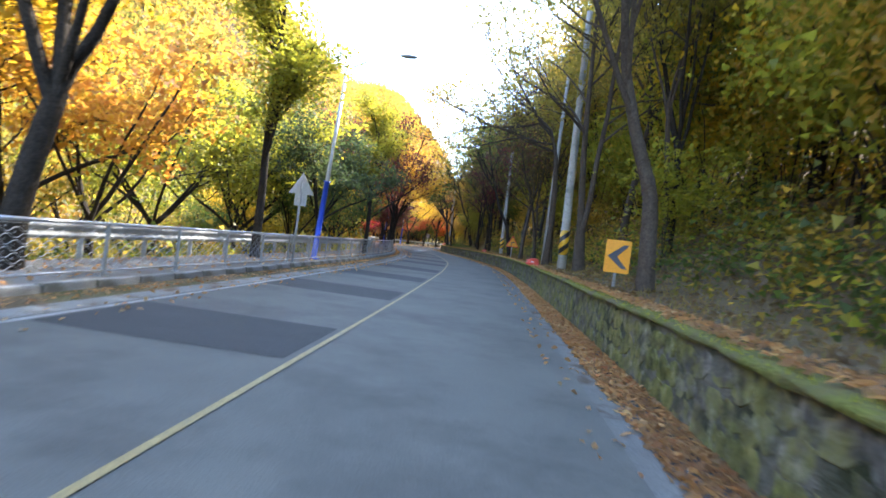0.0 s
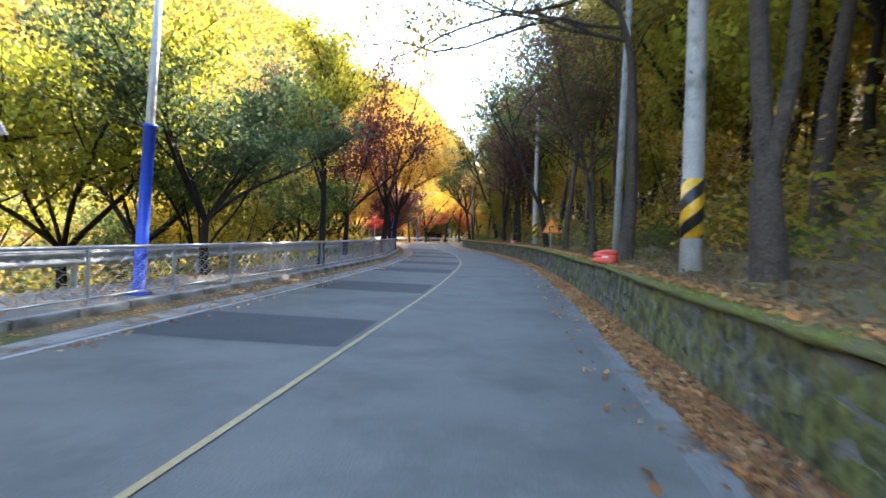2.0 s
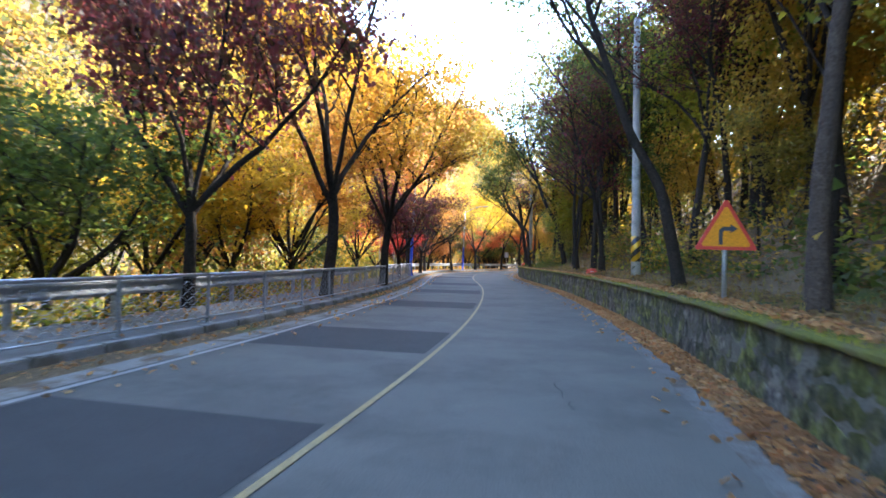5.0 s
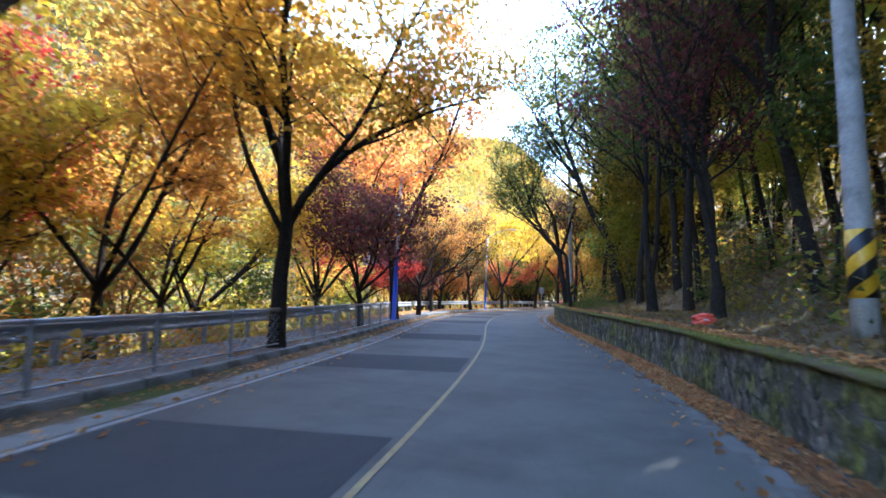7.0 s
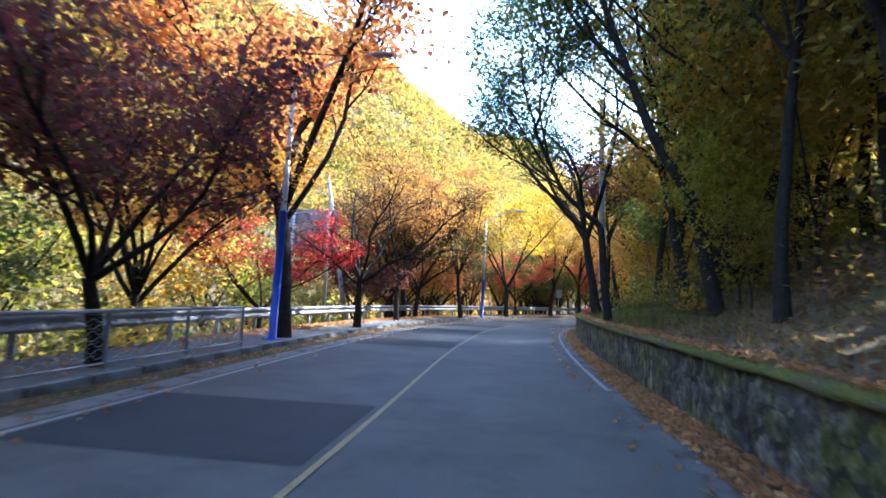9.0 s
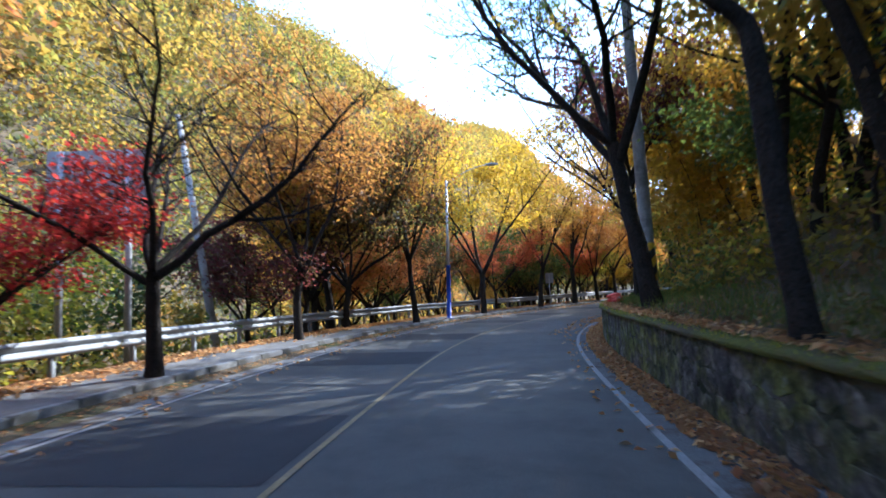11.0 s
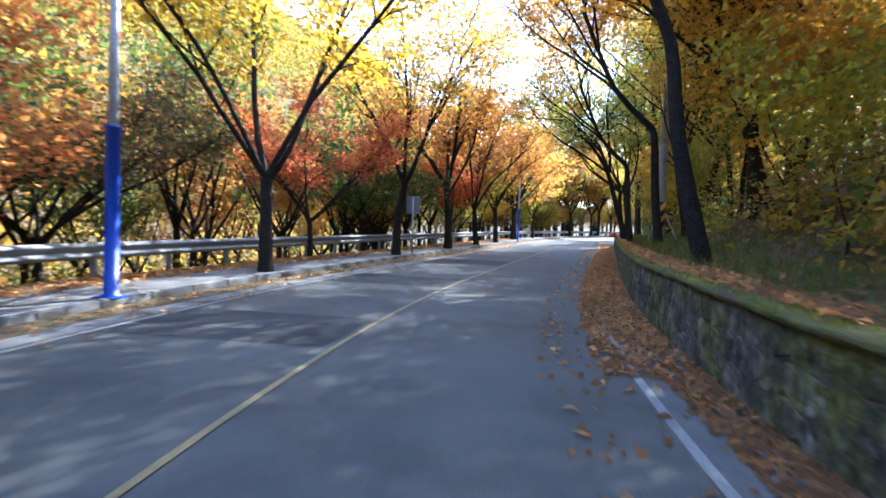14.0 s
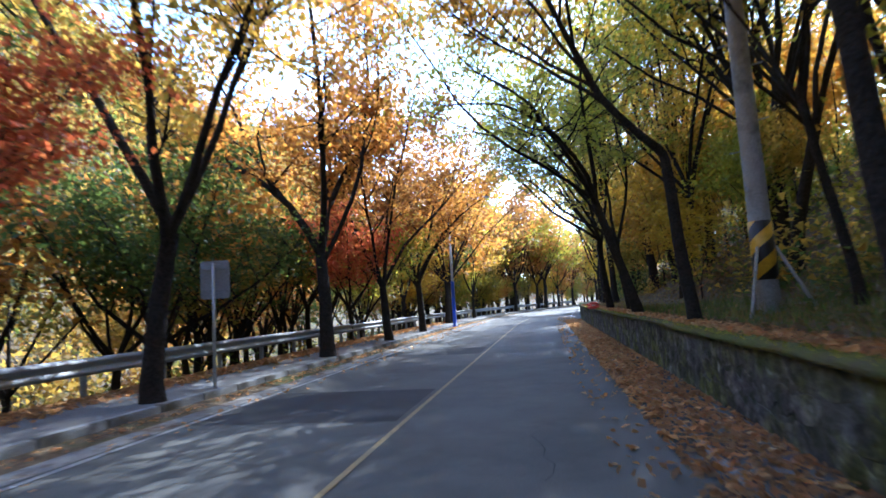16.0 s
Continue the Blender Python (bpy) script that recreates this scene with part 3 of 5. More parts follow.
# kerb of single stones
def kerb_mesh():
    bm = bmesh.new()
    box(bm, 0, 0, 0.02, 0.17, 0.985, 0.29, 0.018)
    me = bpy.data.meshes.new("kerb_stone")
    bm.to_mesh(me)
    bm.free()
    me.materials.append(kerb_concrete)
    return me


kerb = thing("kerb", "row of grey concrete kerb stones", "kerb", kind="structure")
km = kerb_mesh()
y = -14.0
while y < 150:
    h = heading(y)
    p = at(y, -4.04)
    part_mesh("kerb_stone", km, kerb, m=pose(p.x, p.y, random.uniform(-0.006, 0.006), 0, random.uniform(-1, 1), -math.degrees(h)))
    q = at(y + 1.0, -4.04)
    y += 1.0 / (q - p).length
tagged(ribbon("kerb_far", 150, ROAD1, 1.0, -4.12, -3.96, 0.16, kerb_concrete, 0.2), "concrete kerb running on round the bend", "kerb", kind="structure")

# retaining wall: core and mossy coping; its stones come last
wall = thing("stone_wall", "low mossy rubble-stone retaining wall", "retaining wall", kind="structure")
core = ribbon("wall_core", ROAD0, ROAD1, 1.0, 3.79, 4.05, 0.80, mortar, 0.95)
core.parent = wall


def coping():
    ys = np.arange(ROAD0, ROAD1, 0.35)
    prof = [(3.745, 0.80), (3.725, 0.83), (3.75, 0.865), (3.87, 0.885), (3.98, 0.89), (4.06, 0.875), (4.08, 0.70)]
    V, F = [], []
    for yy in ys:
        for j, (d, z) in enumerate(prof):
            k = noise.noise((yy * 1.9, j * 0.9, 2.0)) * 0.035 + noise.noise((yy * 0.25, 3.0, 8.0)) * 0.03
            V.append(at(float(yy), d + (k if j < 3 else 0), z + k))
    m = len(prof)
    for i in range(len(ys) - 1):
        for j in range(m - 1):
            F.append((i * m + j, (i + 1) * m + j, (i + 1) * m + j + 1, i * m + j + 1))
    return part_mesh("coping", mesh_of("coping", V, F, moss, True), wall, "moss-covered concrete coping")


coping()

# ---- railings ----
def wire_panel(length, z0, z1, cell=0.135):
    """Hexagonal wire netting: wavy strands that meet and part."""
    chunks = []
    rows = int((z1 - z0) / (cell * 0.62))
    cols = int(length / (cell / 2))
    dz = (z1 - z0) / rows
    for r in range(rows + 1):
        pts, s = [], (1 if r % 2 else -1)
        for c in range(cols + 1):
            ph = (c // 2) % 2
            off = dz * 0.30 * (1 if ph == 0 else -1) * s
            zz = z0 + dz * r + (off if 0 < r < rows else 0)
            pts.append((0, -length / 2 + length * c / cols, zz))
        chunks.append(tube(pts, [0.0075] * len(pts), 3, False))
    for r in range(rows):
        for c in range(0, cols + 1, 2):
            if (c // 2 + r) % 2 == 0:
                yy = -length / 2 + length * c / cols
                chunks.append(tube([(0, yy, z0 + dz * (r + 0.30)), (0, yy, z0 + dz * (r + 0.70))], [0.0075] * 2, 3, False))
    return join(chunks)


def fence():
    f = thing("pedestrian_fence", "steel pipe fence with wire netting along the kerb", "fence")
    bm = bmesh.new()
    box(bm, 0, 0, 0.43, 0.05, 0.05, 0.86, 0.006)
    box(bm, 0, 0, 0.006, 0.13, 0.13, 0.012)
    box(bm, 0, 0, 0.855, 0.062, 0.062, 0.02, 0.004)
    post0 = part("post", bm, grey_paint, f)
    L = 2.0
    rail = mesh_of("top_rail", *tube([(0, -L / 2, 0), (0, L / 2, 0)], [0.030, 0.030], 10), steel_pipe, True)
    low = mesh_of("bottom_rail", *tube([(0, -L / 2, 0), (0, L / 2, 0)], [0.017, 0.017], 8), steel_pipe, True)
    net = mesh_of("wire_netting", *wire_panel(L - 0.06, 0.11, 0.80), wire_steel, True)
    y, first = FENCE0, True
    while y < FENCE1:
        p = at(y, -4.27, 0.15)
        y2 = y + L * math.cos(heading(y))
        for _ in range(4):
            q = at(y2, -4.27, 0.15)
            y2 += (L - (q - p).length) * 0.9
        q = at(y2, -4.27, 0.15)
        a = -math.degrees(math.atan2(q.x - p.x, q.y - p.y))
        mid = (p + q) / 2
        if first:
            post0.matrix_basis = pose(*p, 0, 0, a)
            first = False
        else:
            part_mesh("post", post0.data, f, m=pose(*p, random.uniform(-0.8, 0.8), random.uniform(-0.8, 0.8), a))
        part_mesh("top_rail", rail, f, "bright steel top rail", pose(mid.x, mid.y, mid.z + 0.85, 0, 0, a))
        part_mesh("bottom_rail", low, f, "", pose(mid.x, mid.y, mid.z + 0.10, 0, 0, a))
        part_mesh("wire_netting", net, f, "fine galvanised wire netting", pose(mid.x, mid.y, mid.z, 0, 0, a))
        y = y2
    part_mesh("post", post0.data, f, m=pose(*at(y, -4.27, 0.15), 0, 0, -math.degrees(heading(y))))


fence()


def w_beam(length):
    prof = [(-0.012, -0.155), (0.0, -0.15), (0.062, -0.118), (0.075, -0.09), (0.062, -0.062), (0.004, -0.022), (0.0, 0.0), (0.004, 0.022), (0.062, 0.062), (0.075, 0.09), (0.062, 0.118), (0.0, 0.15), (-0.012, 0.155)]
    V, F = [], []
    for x, z in prof:
        V += [(x, -length / 2, z), (x, length / 2, z)]
    for x, z in prof:
        V += [(x - 0.006, -length / 2, z), (x - 0.006, length / 2, z)]
    n = len(prof)
    for o, flip in ((0, False), (2 * n, True)):
        for i in range(n - 1):
            a = o + 2 * i
            q = (a, a + 1, a + 3, a + 2)
            F.append(q[::-1] if flip else q)
    return mesh_of("beam", V, F, galvanised, True)


def guardrail():
    g = thing("guardrail", "galvanised W-beam guardrail on steel posts", "guardrail")
    L = 4.0
    bm = bmesh.new()
    beam = w_beam(L + 0.06)
    prof = tube([(0, 0, -0.4), (0, 0, 0.74)], [0.06, 0.06], 10)
    pm = mesh_of("post", *prof, galvanised, True)
    box(bm, 0.05, 0, 0.60, 0.11, 0.09, 0.22, 0.008)
    bm_me = bpy.data.meshes.new("bracket")
    bm.to_mesh(bm_me)
    bm.free()
    bm_me.materials.append(galvanised)
    y = -24.0
    k = 0
    while y < 175:
        p = at(y, -6.30, 0.10)
        q = at(y + L * math.cos(heading(y)), -6.30, 0.10)
        y2 = y + L * math.cos(heading(y)) * L / (q - p).length
        q = at(y2, -6.30, 0.10)
        a = -math.degrees(math.atan2(q.x - p.x, q.y - p.y))
        mid = (p + q) / 2
        u = (q - p).normalized()
        side = Vector((u.y, -u.x, 0)) * 0.10
        part_mesh("beam", beam, g, "", Matrix.Translation(side) @ pose(mid.x, mid.y, mid.z + 0.60, 0, 0, a))
        for w in (p, mid):
            post = part_mesh("post", pm, g, "", pose(w.x, w.y, w.z, 0, 0, a))
            part_mesh("bracket", bm_me, post)
        y = y2


guardrail()


# ---- poles and lamps ----
def utility_pole(x, y, z, height=9.5, lean=(0, 0), turn=0):
    t = thing("utility_pole", "grey concrete utility pole with black and yellow warning band", "utility pole", pose(x, y, z, lean[0], lean[1], turn), "utility poles")
    zs = np.linspace(-0.3, height, 8)
    part_mesh("shaft", mesh_of("shaft", *tube([(0, 0, float(q)) for q in zs], [0.165 - 0.0062 * float(q) for q in zs], 20), pole_concrete, True), t)
    part_mesh("warning_band", mesh_of("warning_band", *tube([(0, 0, 0.55), (0, 0, 1.0), (0, 0, 1.45)], [0.172, 0.169, 0.166], 24), stripes, True), t, "black and yellow slanting stripes")
    for k in range(5):
        zz = 2.6 + 0.45 * k
        s = 1 if k % 2 else -1
        part_mesh("step_bolt", mesh_of("step_bolt", *tube([(0, 0.12 * s, zz), (0, 0.30 * s, zz)], [0.011, 0.011], 6), galvanised), t)
    return t


plain = thing("utility_pole", "slim pale concrete pole without a warning band", "utility pole", pose(10.43, 25.9, 0.95, 0, 0.4, 0), "utility poles")
part_mesh("shaft", mesh_of("shaft", *tube([(0, 0, -0.3), (0, 0, 4.0), (0, 0, 9.0)], [0.105, 0.092, 0.075], 18), pole_concrete, True), plain)
for x, y, lx in UPOLES:
    utility_pole(x, y, 0.93, 9.5, (0, lx), random.uniform(0, 360))


def street_lamp(x, y, blue_top, height, arm_yaw, lean=(0, 0), arm=2.1):
    t = thing("street_lamp", "street lamp with blue-wrapped lower shaft and curved arm", "street lamp", pose(x, y, 0.15, lean[0], lean[1], 0), "street lamps")
    part_mesh("shaft", mesh_of("shaft", *tube([(0, 0, 0), (0, 0, blue_top), (0, 0, height)], [0.085, 0.075, 0.05], 16), steel_pipe, True), t, "grey galvanised shaft")
    part_mesh("sleeve", mesh_of("sleeve", *tube([(0, 0, 0.0), (0, 0, 0.04), (0, 0, 0.05), (0, 0, blue_top - 0.05), (0, 0, blue_top - 0.04), (0, 0, blue_top)], [0.15, 0.15, 0.105, 0.095, 0.12, 0.12], 18), blue_paint, True), t, "blue painted protective sleeve")
    bm = bmesh.new()
    box(bm, 0, 0, 0.012, 0.36, 0.36, 0.024, 0.006)
    part("base_plate", bm, blue_paint, t)
    a = radians(arm_yaw)
    dx, dy = math.cos(a), math.sin(a)
    pts = [(dx * arm * u, dy * arm * u, height - 0.15 + 0.75 * math.sin(u * math.pi / 2)) for u in np.linspace(0, 1, 9)]
    part_mesh("arm", mesh_of("arm", *tube(pts, [0.032 - 0.001 * i for i in range(9)], 10), steel_pipe, True), t, "thin curved arm")
    bm = bmesh.new()
    bmesh.ops.create_uvsphere(bm, u_segments=14, v_segments=8, radius=1, matrix=pose(*pts[-1], 0, 0, arm_yaw) @ Matrix.Translation((0.22, 0, 0)) @ Matrix.Diagonal((0.34, 0.13, 0.075, 1)))
    part("lamp_head", bm, grey_paint, t, "grey cobra-head lamp", smooth=True)
    return t


for x, y, bt, hh, yaw, lean in LAMPS:
    street_lamp(x, y, bt, hh, yaw, lean)

# three stakes braced round the foot of the last pole
sx, sy = UPOLES[3][0], UPOLES[3][1]
for k, (dx, dy) in enumerate(((0.62, -0.3), (-0.5, -0.35), (0.1, 0.6))):
    st = thing("stake", "pale wooden stake leaning against the pole's foot", "stake", pose(sx + dx, sy + dy, 0.93), "stakes")
    part_mesh("rod", mesh_of("rod", *tube([(0, 0, -0.1), (-dx * 0.75, -dy * 0.75, 1.05)], [0.028, 0.024], 8), pole_concrete, True), st)

# leaning plain pole behind the guardrail
lp = thing("wooden_pole", "leaning pale grey pole beyond the guardrail", "pole", pose(LEANPOLE[0], LEANPOLE[1], -0.8, 0, -12.0, 0))
part_mesh("shaft", mesh_of("shaft", *tube([(0, 0, -0.3), (0, 0, 4), (0, 0, 8.6)], [0.14, 0.115, 0.09], 12), pole_concrete, True), lp)


# ---- signs ----
def plate(outline, thick=0.012, y=0.0):
    """A plate standing in the x-z plane, its face to -y."""
    n = len(outline)
    V = [(x, y, z) for x, z in outline] + [(x, y + thick, z) for x, z in outline]
    F = [tuple(range(n))[::-1], tuple(range(n, 2 * n))] + [(i, (i + 1) % n, n + (i + 1) % n, n + i) for i in range(n)]
    return V, F


def rounded(w, h, r, cx_=0.0, cz=0.0):
    pts = []
    for sx, sz, a0 in ((1, 1, 0), (-1, 1, 90), (-1, -1, 180), (1, -1, 270)):
        for k in range(4):
            a = radians(a0 + 30 * k)
            pts.append((cx_ + sx * (w / 2 - r) + r * math.cos(a), cz + sz * (h / 2 - r) + r * math.sin(a)))
    return pts


def post_of(t, z0, z1, r=0.03, y=0.045, mat=None, x=0.0):
    part_mesh("post", mesh_of("post", *tube([(x, y, z0), (x, y, z1)], [r, r], 12), mat or steel_pipe, True), t, "galvanised steel post")


def chevron_sign(x, y, z, yaw):
    t = thing("chevron_sign", "yellow curve-marker board with dark chevron on a post", "road sign", pose(x, y, z, 0, 0, yaw))
    post_of(t, -0.2, 0.95)
    b = part_mesh("board", mesh_of("board", *plate(rounded(0.50, 0.66, 0.03, 0, 0.66)), sign_yellow), t, "yellow board")
    c = 0.66
    chev = [(0.13, c + 0.24), (0.24, c + 0.24), (0.02, c), (0.24, c - 0.24), (0.13, c - 0.24), (-0.17, c)]
    V, F = plate([(px - 0.03, pz) for px, pz in chev], 0.004, -0.006)
    F = [(0, 5, 2, 1), (5, 4, 3, 2), (6, 7, 8, 11), (11, 8, 9, 10)] + F[2:]
    part_mesh("chevron", mesh_of("chevron", V, F, sign_black), b, "dark chevron pointing along the bend")
    return t


chevron_sign(*CHEV)


def warning_triangle(x, y, z, yaw):
    t = thing("warning_sign", "triangular yellow warning sign with red border and bent arrow", "road sign", pose(x, y, z, 0, 0, yaw))
    post_of(t, -0.2, 1.25, 0.035, mat=steel_pipe)
    s = 0.90
    h = s * 0.866

    def tri(k, yv, th):
        c = 0.72 + h / 3
        base = [(-s / 2 * k + 0.03, c + (0.72 - c) * k), (s / 2 * k - 0.03, c + (0.72 - c) * k), (s / 2 * k - 0.015, c + (0.72 - c) * k + 0.035), (0.02, c + (0.72 + h - c) * k - 0.02), (-0.02, c + (0.72 + h - c) * k - 0.02), (-s / 2 * k + 0.015, c + (0.72 - c) * k + 0.035)]
        return plate(base, th, yv)

    b = part_mesh("board", mesh_of("board", *tri(1.0, 0.0, 0.012), sign_red), t, "red-bordered triangular plate")
    part_mesh("field", mesh_of("field", *tri(0.80, -0.005, 0.004), sign_yellow), b, "orange-yellow field")
    z0 = 0.80
    stem = [(-0.10, z0), (-0.045, z0), (-0.045, z0 + 0.19), (-0.02, z0 + 0.215), (0.06, z0 + 0.215), (0.06, z0 + 0.175), (0.165, z0 + 0.245), (0.06, z0 + 0.315), (0.06, z0 + 0.275), (-0.045, z0 + 0.275), (-0.10, z0 + 0.225)]
    V, F = plate(stem, 0.003, -0.010)
    F = [(0, 10, 2, 1), (2, 10, 9, 3), (3, 9, 8, 4), (5, 4, 8, 7), (5, 7, 6)] + F[2:]
    part_mesh("arrow", mesh_of("arrow", V, F, sign_black), b, "black arrow bending to the right")
    return t


warning_triangle(*TRI)


def arrow_sign(x, y, z, yaw):
    """Seen from behind: an arrow-shaped plate on a post."""
    t = thing("arrow_sign", "back of an upward arrow-shaped grey sign on a post", "road sign", pose(x, y, z, 0, 0, yaw))
    post_of(t, -0.3, 2.55, 0.035, -0.045, grey_paint)
    h = [(-0.19, 1.75), (0.19, 1.75), (0.19, 2.12), (0.40, 2.12), (0.0, 2.80), (-0.40, 2.12), (-0.19, 2.12)]
    V, F = plate(h, 0.012, 0.0)
    F = [(6, 2, 1, 0), (6, 5, 4, 2), (2, 4, 3), (7, 8, 9, 13), (9, 11, 12, 13), (9, 10, 11)] + F[2:]
    part_mesh("board", mesh_of("board", V, F, sign_back), t, "unpainted metal back")
    for zz in (1.95, 2.4):
        bm = bmesh.new()
        box(bm, 0, -0.012, zz, 0.3, 0.02, 0.04)
        part("brace", bm, galvanised, t)
    return t


arrow_sign(*ARROW)


def sign_from_behind(x, y, z, yaw, w, h, top, round_=False, two=False, name="sign_board"):
    t = thing(name, "metal back of a road sign on a post" if not two else "large grey back of a direction board on two posts", "road sign", pose(x, y, z, 0, 0, yaw))
    xs = (-w * 0.33, w * 0.33) if two else (0.0,)
    for px in xs:
        post_of(t, -0.4, top - 0.05, 0.075 if two else 0.03, -0.05 if not two else -0.09, x=px)
    if round_:
        out = [(w / 2 * math.cos(a), top - w / 2 + w / 2 * math.sin(a)) for a in np.linspace(0, 2 * math.pi, 24, endpoint=False)]
    else:
        out = rounded(w, h, min(0.05, w / 5), 0, top - h / 2)
    part_mesh("board", mesh_of("board", *plate(out, 0.015, 0.0), sign_back), t, "bare grey metal back")
    for zz in np.linspace(top - h * 0.8, top - h * 0.2, 3 if two else 2):
        bm = bmesh.new()
        box(bm, 0, -0.02, float(zz), w * 0.9, 0.035, 0.05)
        part("brace", bm, galvanised, t)
    return t


for a in SIGNBACKS:
    sign_from_behind(*a)


# ---- red bundles on the wall ----
def red_bundle(x, y, z, yaw, s=1.0):
    t = thing("sandbag_bundle", "bright red tied sandbag bundle lying on the mossy coping", "sandbag", pose(x, y, z, 0, 0, yaw) @ Matrix.Scale(1, 4), "red bundles")
    for k, (px, py, pz, rx_, ry_, rz_) in enumerate(((-0.06, -0.13, 0.08, 0.26, 0.11, 0.085), (0.03, 0.08, 0.08, 0.27, 0.13, 0.09), (0.02, -0.05, 0.17, 0.25, 0.13, 0.075), (-0.02, 0.10, 0.20, 0.22, 0.12, 0.08), (0.05, 0.0, 0.26, 0.19, 0.15, 0.06))):
        bm = bmesh.new()
        bmesh.ops.create_icosphere(bm, subdivisions=3, radius=1)
        for v in bm.verts:
            n = noise.noise(v.co * 2.2 + Vector((x, y, k * 3.0))) * 0.16 + noise.noise(v.co * 6 + Vector((y, x, k))) * 0.05
            v.co *= 1 + n
            v.co = Vector((px + v.co.x * rx_ * s, py + v.co.y * ry_ * s, max(0.005, pz * s + v.co.z * rz_ * s)))
        part("bag", bm, red_bag, t, smooth=True)
    bm = bmesh.new()
    box(bm, -0.06, -0.20 * s, 0.16 * s, 0.14, 0.02, 0.05, 0.008)
    part("tie", bm, bag_white, t, "pale tie strap")
    return t


for x, y, zz, yaw, s in REDS:
    red_bundle(x, y, zz, yaw, s)

# ---- trees ----
def grow(seed, height, r0, fork, limbs, spread, lean=(0.0, 0.0), droop=0.0, kids=5, twigs=4, bend=0.25, way=None, from_=0.0):
    """Branches (points, radii) and the twigs that carry leaves, of a tree with its foot at the origin."""
    rng = np.random.default_rng(seed)
    br, tw = [], []

    def curve(p, d, length, r, r_end, n, wob, lift):
        pts, rad, v = [Vector(p)], [r], Vector(d).normalized()
        for i in range(n):
            v = (v + Vector(rng.normal(0, wob, 3)) + Vector((0, 0, lift))).normalized()
            pts.append(pts[-1] + v * (length / n))
            rad.append(r + (r_end - r) * (i + 1) / n)
        return pts, rad

    foot = Vector((0, 0, -0.25))
    tp, tr_ = curve(foot, (lean[0] * 0.6, lean[1] * 0.6, 1), fork + 0.25, r0, r0 * 0.74, 5, 0.05, 0.0)
    tr_[0] *= 1.35
    tr_[1] *= 1.06
    if way:
        # a crooked trunk through given bends, thinning upwards
        ks = np.linspace(0, len(way) - 1, 4 * len(way) - 3)
        xyz = [np.interp(ks, range(len(way)), [w[a] for w in way]) for a in range(3)]
        xyz = [np.concatenate([c[:1], (c[:-2] + 2 * c[1:-1] + c[2:]) / 4, c[-1:]]) for c in xyz]
        tp = [foot] + [Vector((xyz[0][i], xyz[1][i], xyz[2][i])) for i in range(1, len(ks))]
        tr_ = [r0 * (1 - 0.62 * i / (len(tp) - 1)) for i in range(len(tp))]
        tr_[0] *= 1.3
    br.append((tp, tr_))
    top = tp[-1]
    az0 = rng.uniform(0, 6.28)
    for i in range(limbs):
        az = az0 + 6.283 * i / limbs + rng.normal(0, 0.3)
        s = spread * rng.uniform(0.55, 1.25) if limbs > 1 else 0.1
        d = Vector((math.cos(az) * s + lean[0], math.sin(az) * s + lean[1], 1.0))
        L = (height - fork) * rng.uniform(0.75, 1.08) * (1 + 0.3 * s)
        start = top if i % 2 == 0 else tp[-2].lerp(top, rng.uniform(0.2, 0.9))
        r_limb = r0 * 0.74 * rng.uniform(0.5, 0.8)
        if way and i > 1:
            at_ = int(len(tp) * (from_ + (0.97 - from_) * i / limbs))
            start, r_limb = tp[at_], tr_[at_] * 0.6
        elif way:
            r_limb = tr_[-1] * 0.95
        lp_, lr = curve(start, d, L, r_limb, r0 * 0.10, 8, bend * 0.35, 0.02)
        br.append((lp_, lr))
        for j in range(kids):
            u = 0.28 + 0.70 * (j + rng.uniform(0, 0.9)) / kids
            k = min(7, int(u * 8))
            a2 = rng.uniform(0, 6.28)
            base = lp_[k].lerp(lp_[k + 1], u * 8 - k)
            kd = Vector((math.cos(a2), math.sin(a2), rng.uniform(0.05, 0.75) - droop)) + (lp_[k + 1] - lp_[k]).normalized() * 0.55
            kp, kr = curve(base, kd, L * rng.uniform(0.30, 0.52) * (1.15 - 0.5 * u), lr[k] * 0.55, 0.010, 5, 0.16, 0.03 - droop * 0.1)
            br.append((kp, kr))
            tw.append(kp[1:])
            for q in range(twigs):
                k2 = int(rng.integers(1, 5))
                a3 = rng.uniform(0, 6.28)
                td = Vector((math.cos(a3), math.sin(a3), rng.uniform(-0.2, 0.6) - droop)) + (kp[k2 + 1] - kp[k2]).normalized() * 0.5
                tpp, trr = curve(kp[k2], td, L * rng.uniform(0.13, 0.24), max(0.008, kr[k2] * 0.5), 0.005, 2, 0.15, 0.0)
                br.append((tpp, trr))
                tw.append(tpp)
    return br, tw


def wood_mesh(name, br, least=0.0):
    chunks = []
    for pts, rad in br:
        r = max(rad)
        if r < least:
            continue
        chunks.append(tube(pts, rad, 9 if r > 0.09 else (5 if r > 0.035 else 3), False))
    V, F = join(chunks)
    return mesh_of(name, V, F, bark, True)


def leaf_arrays(C, size, rng, flat=0.5):
    """Folded four-cornered leaves round the centres C: corners (n, 4, 3)."""
    n = len(C)
    s = size * rng.uniform(0.6, 1.35, n)[:, None]
    nrm = rng.normal(0, 1, (n, 3))
    nrm[:, 2] = np.abs(nrm[:, 2]) + flat
    nrm /= np.linalg.norm(nrm, axis=1)[:, None]
    a = np.cross(nrm, rng.normal(0, 1, (n, 3)))
    a /= np.linalg.norm(a, axis=1)[:, None] + 1e-9
    b = np.cross(nrm, a)
    fold = nrm * s * 0.16
    return np.stack([C - a * s * 0.62, C + b * s * 0.42 + fold, C + a * s * 0.68, C - b * s * 0.42 + fold], 1)


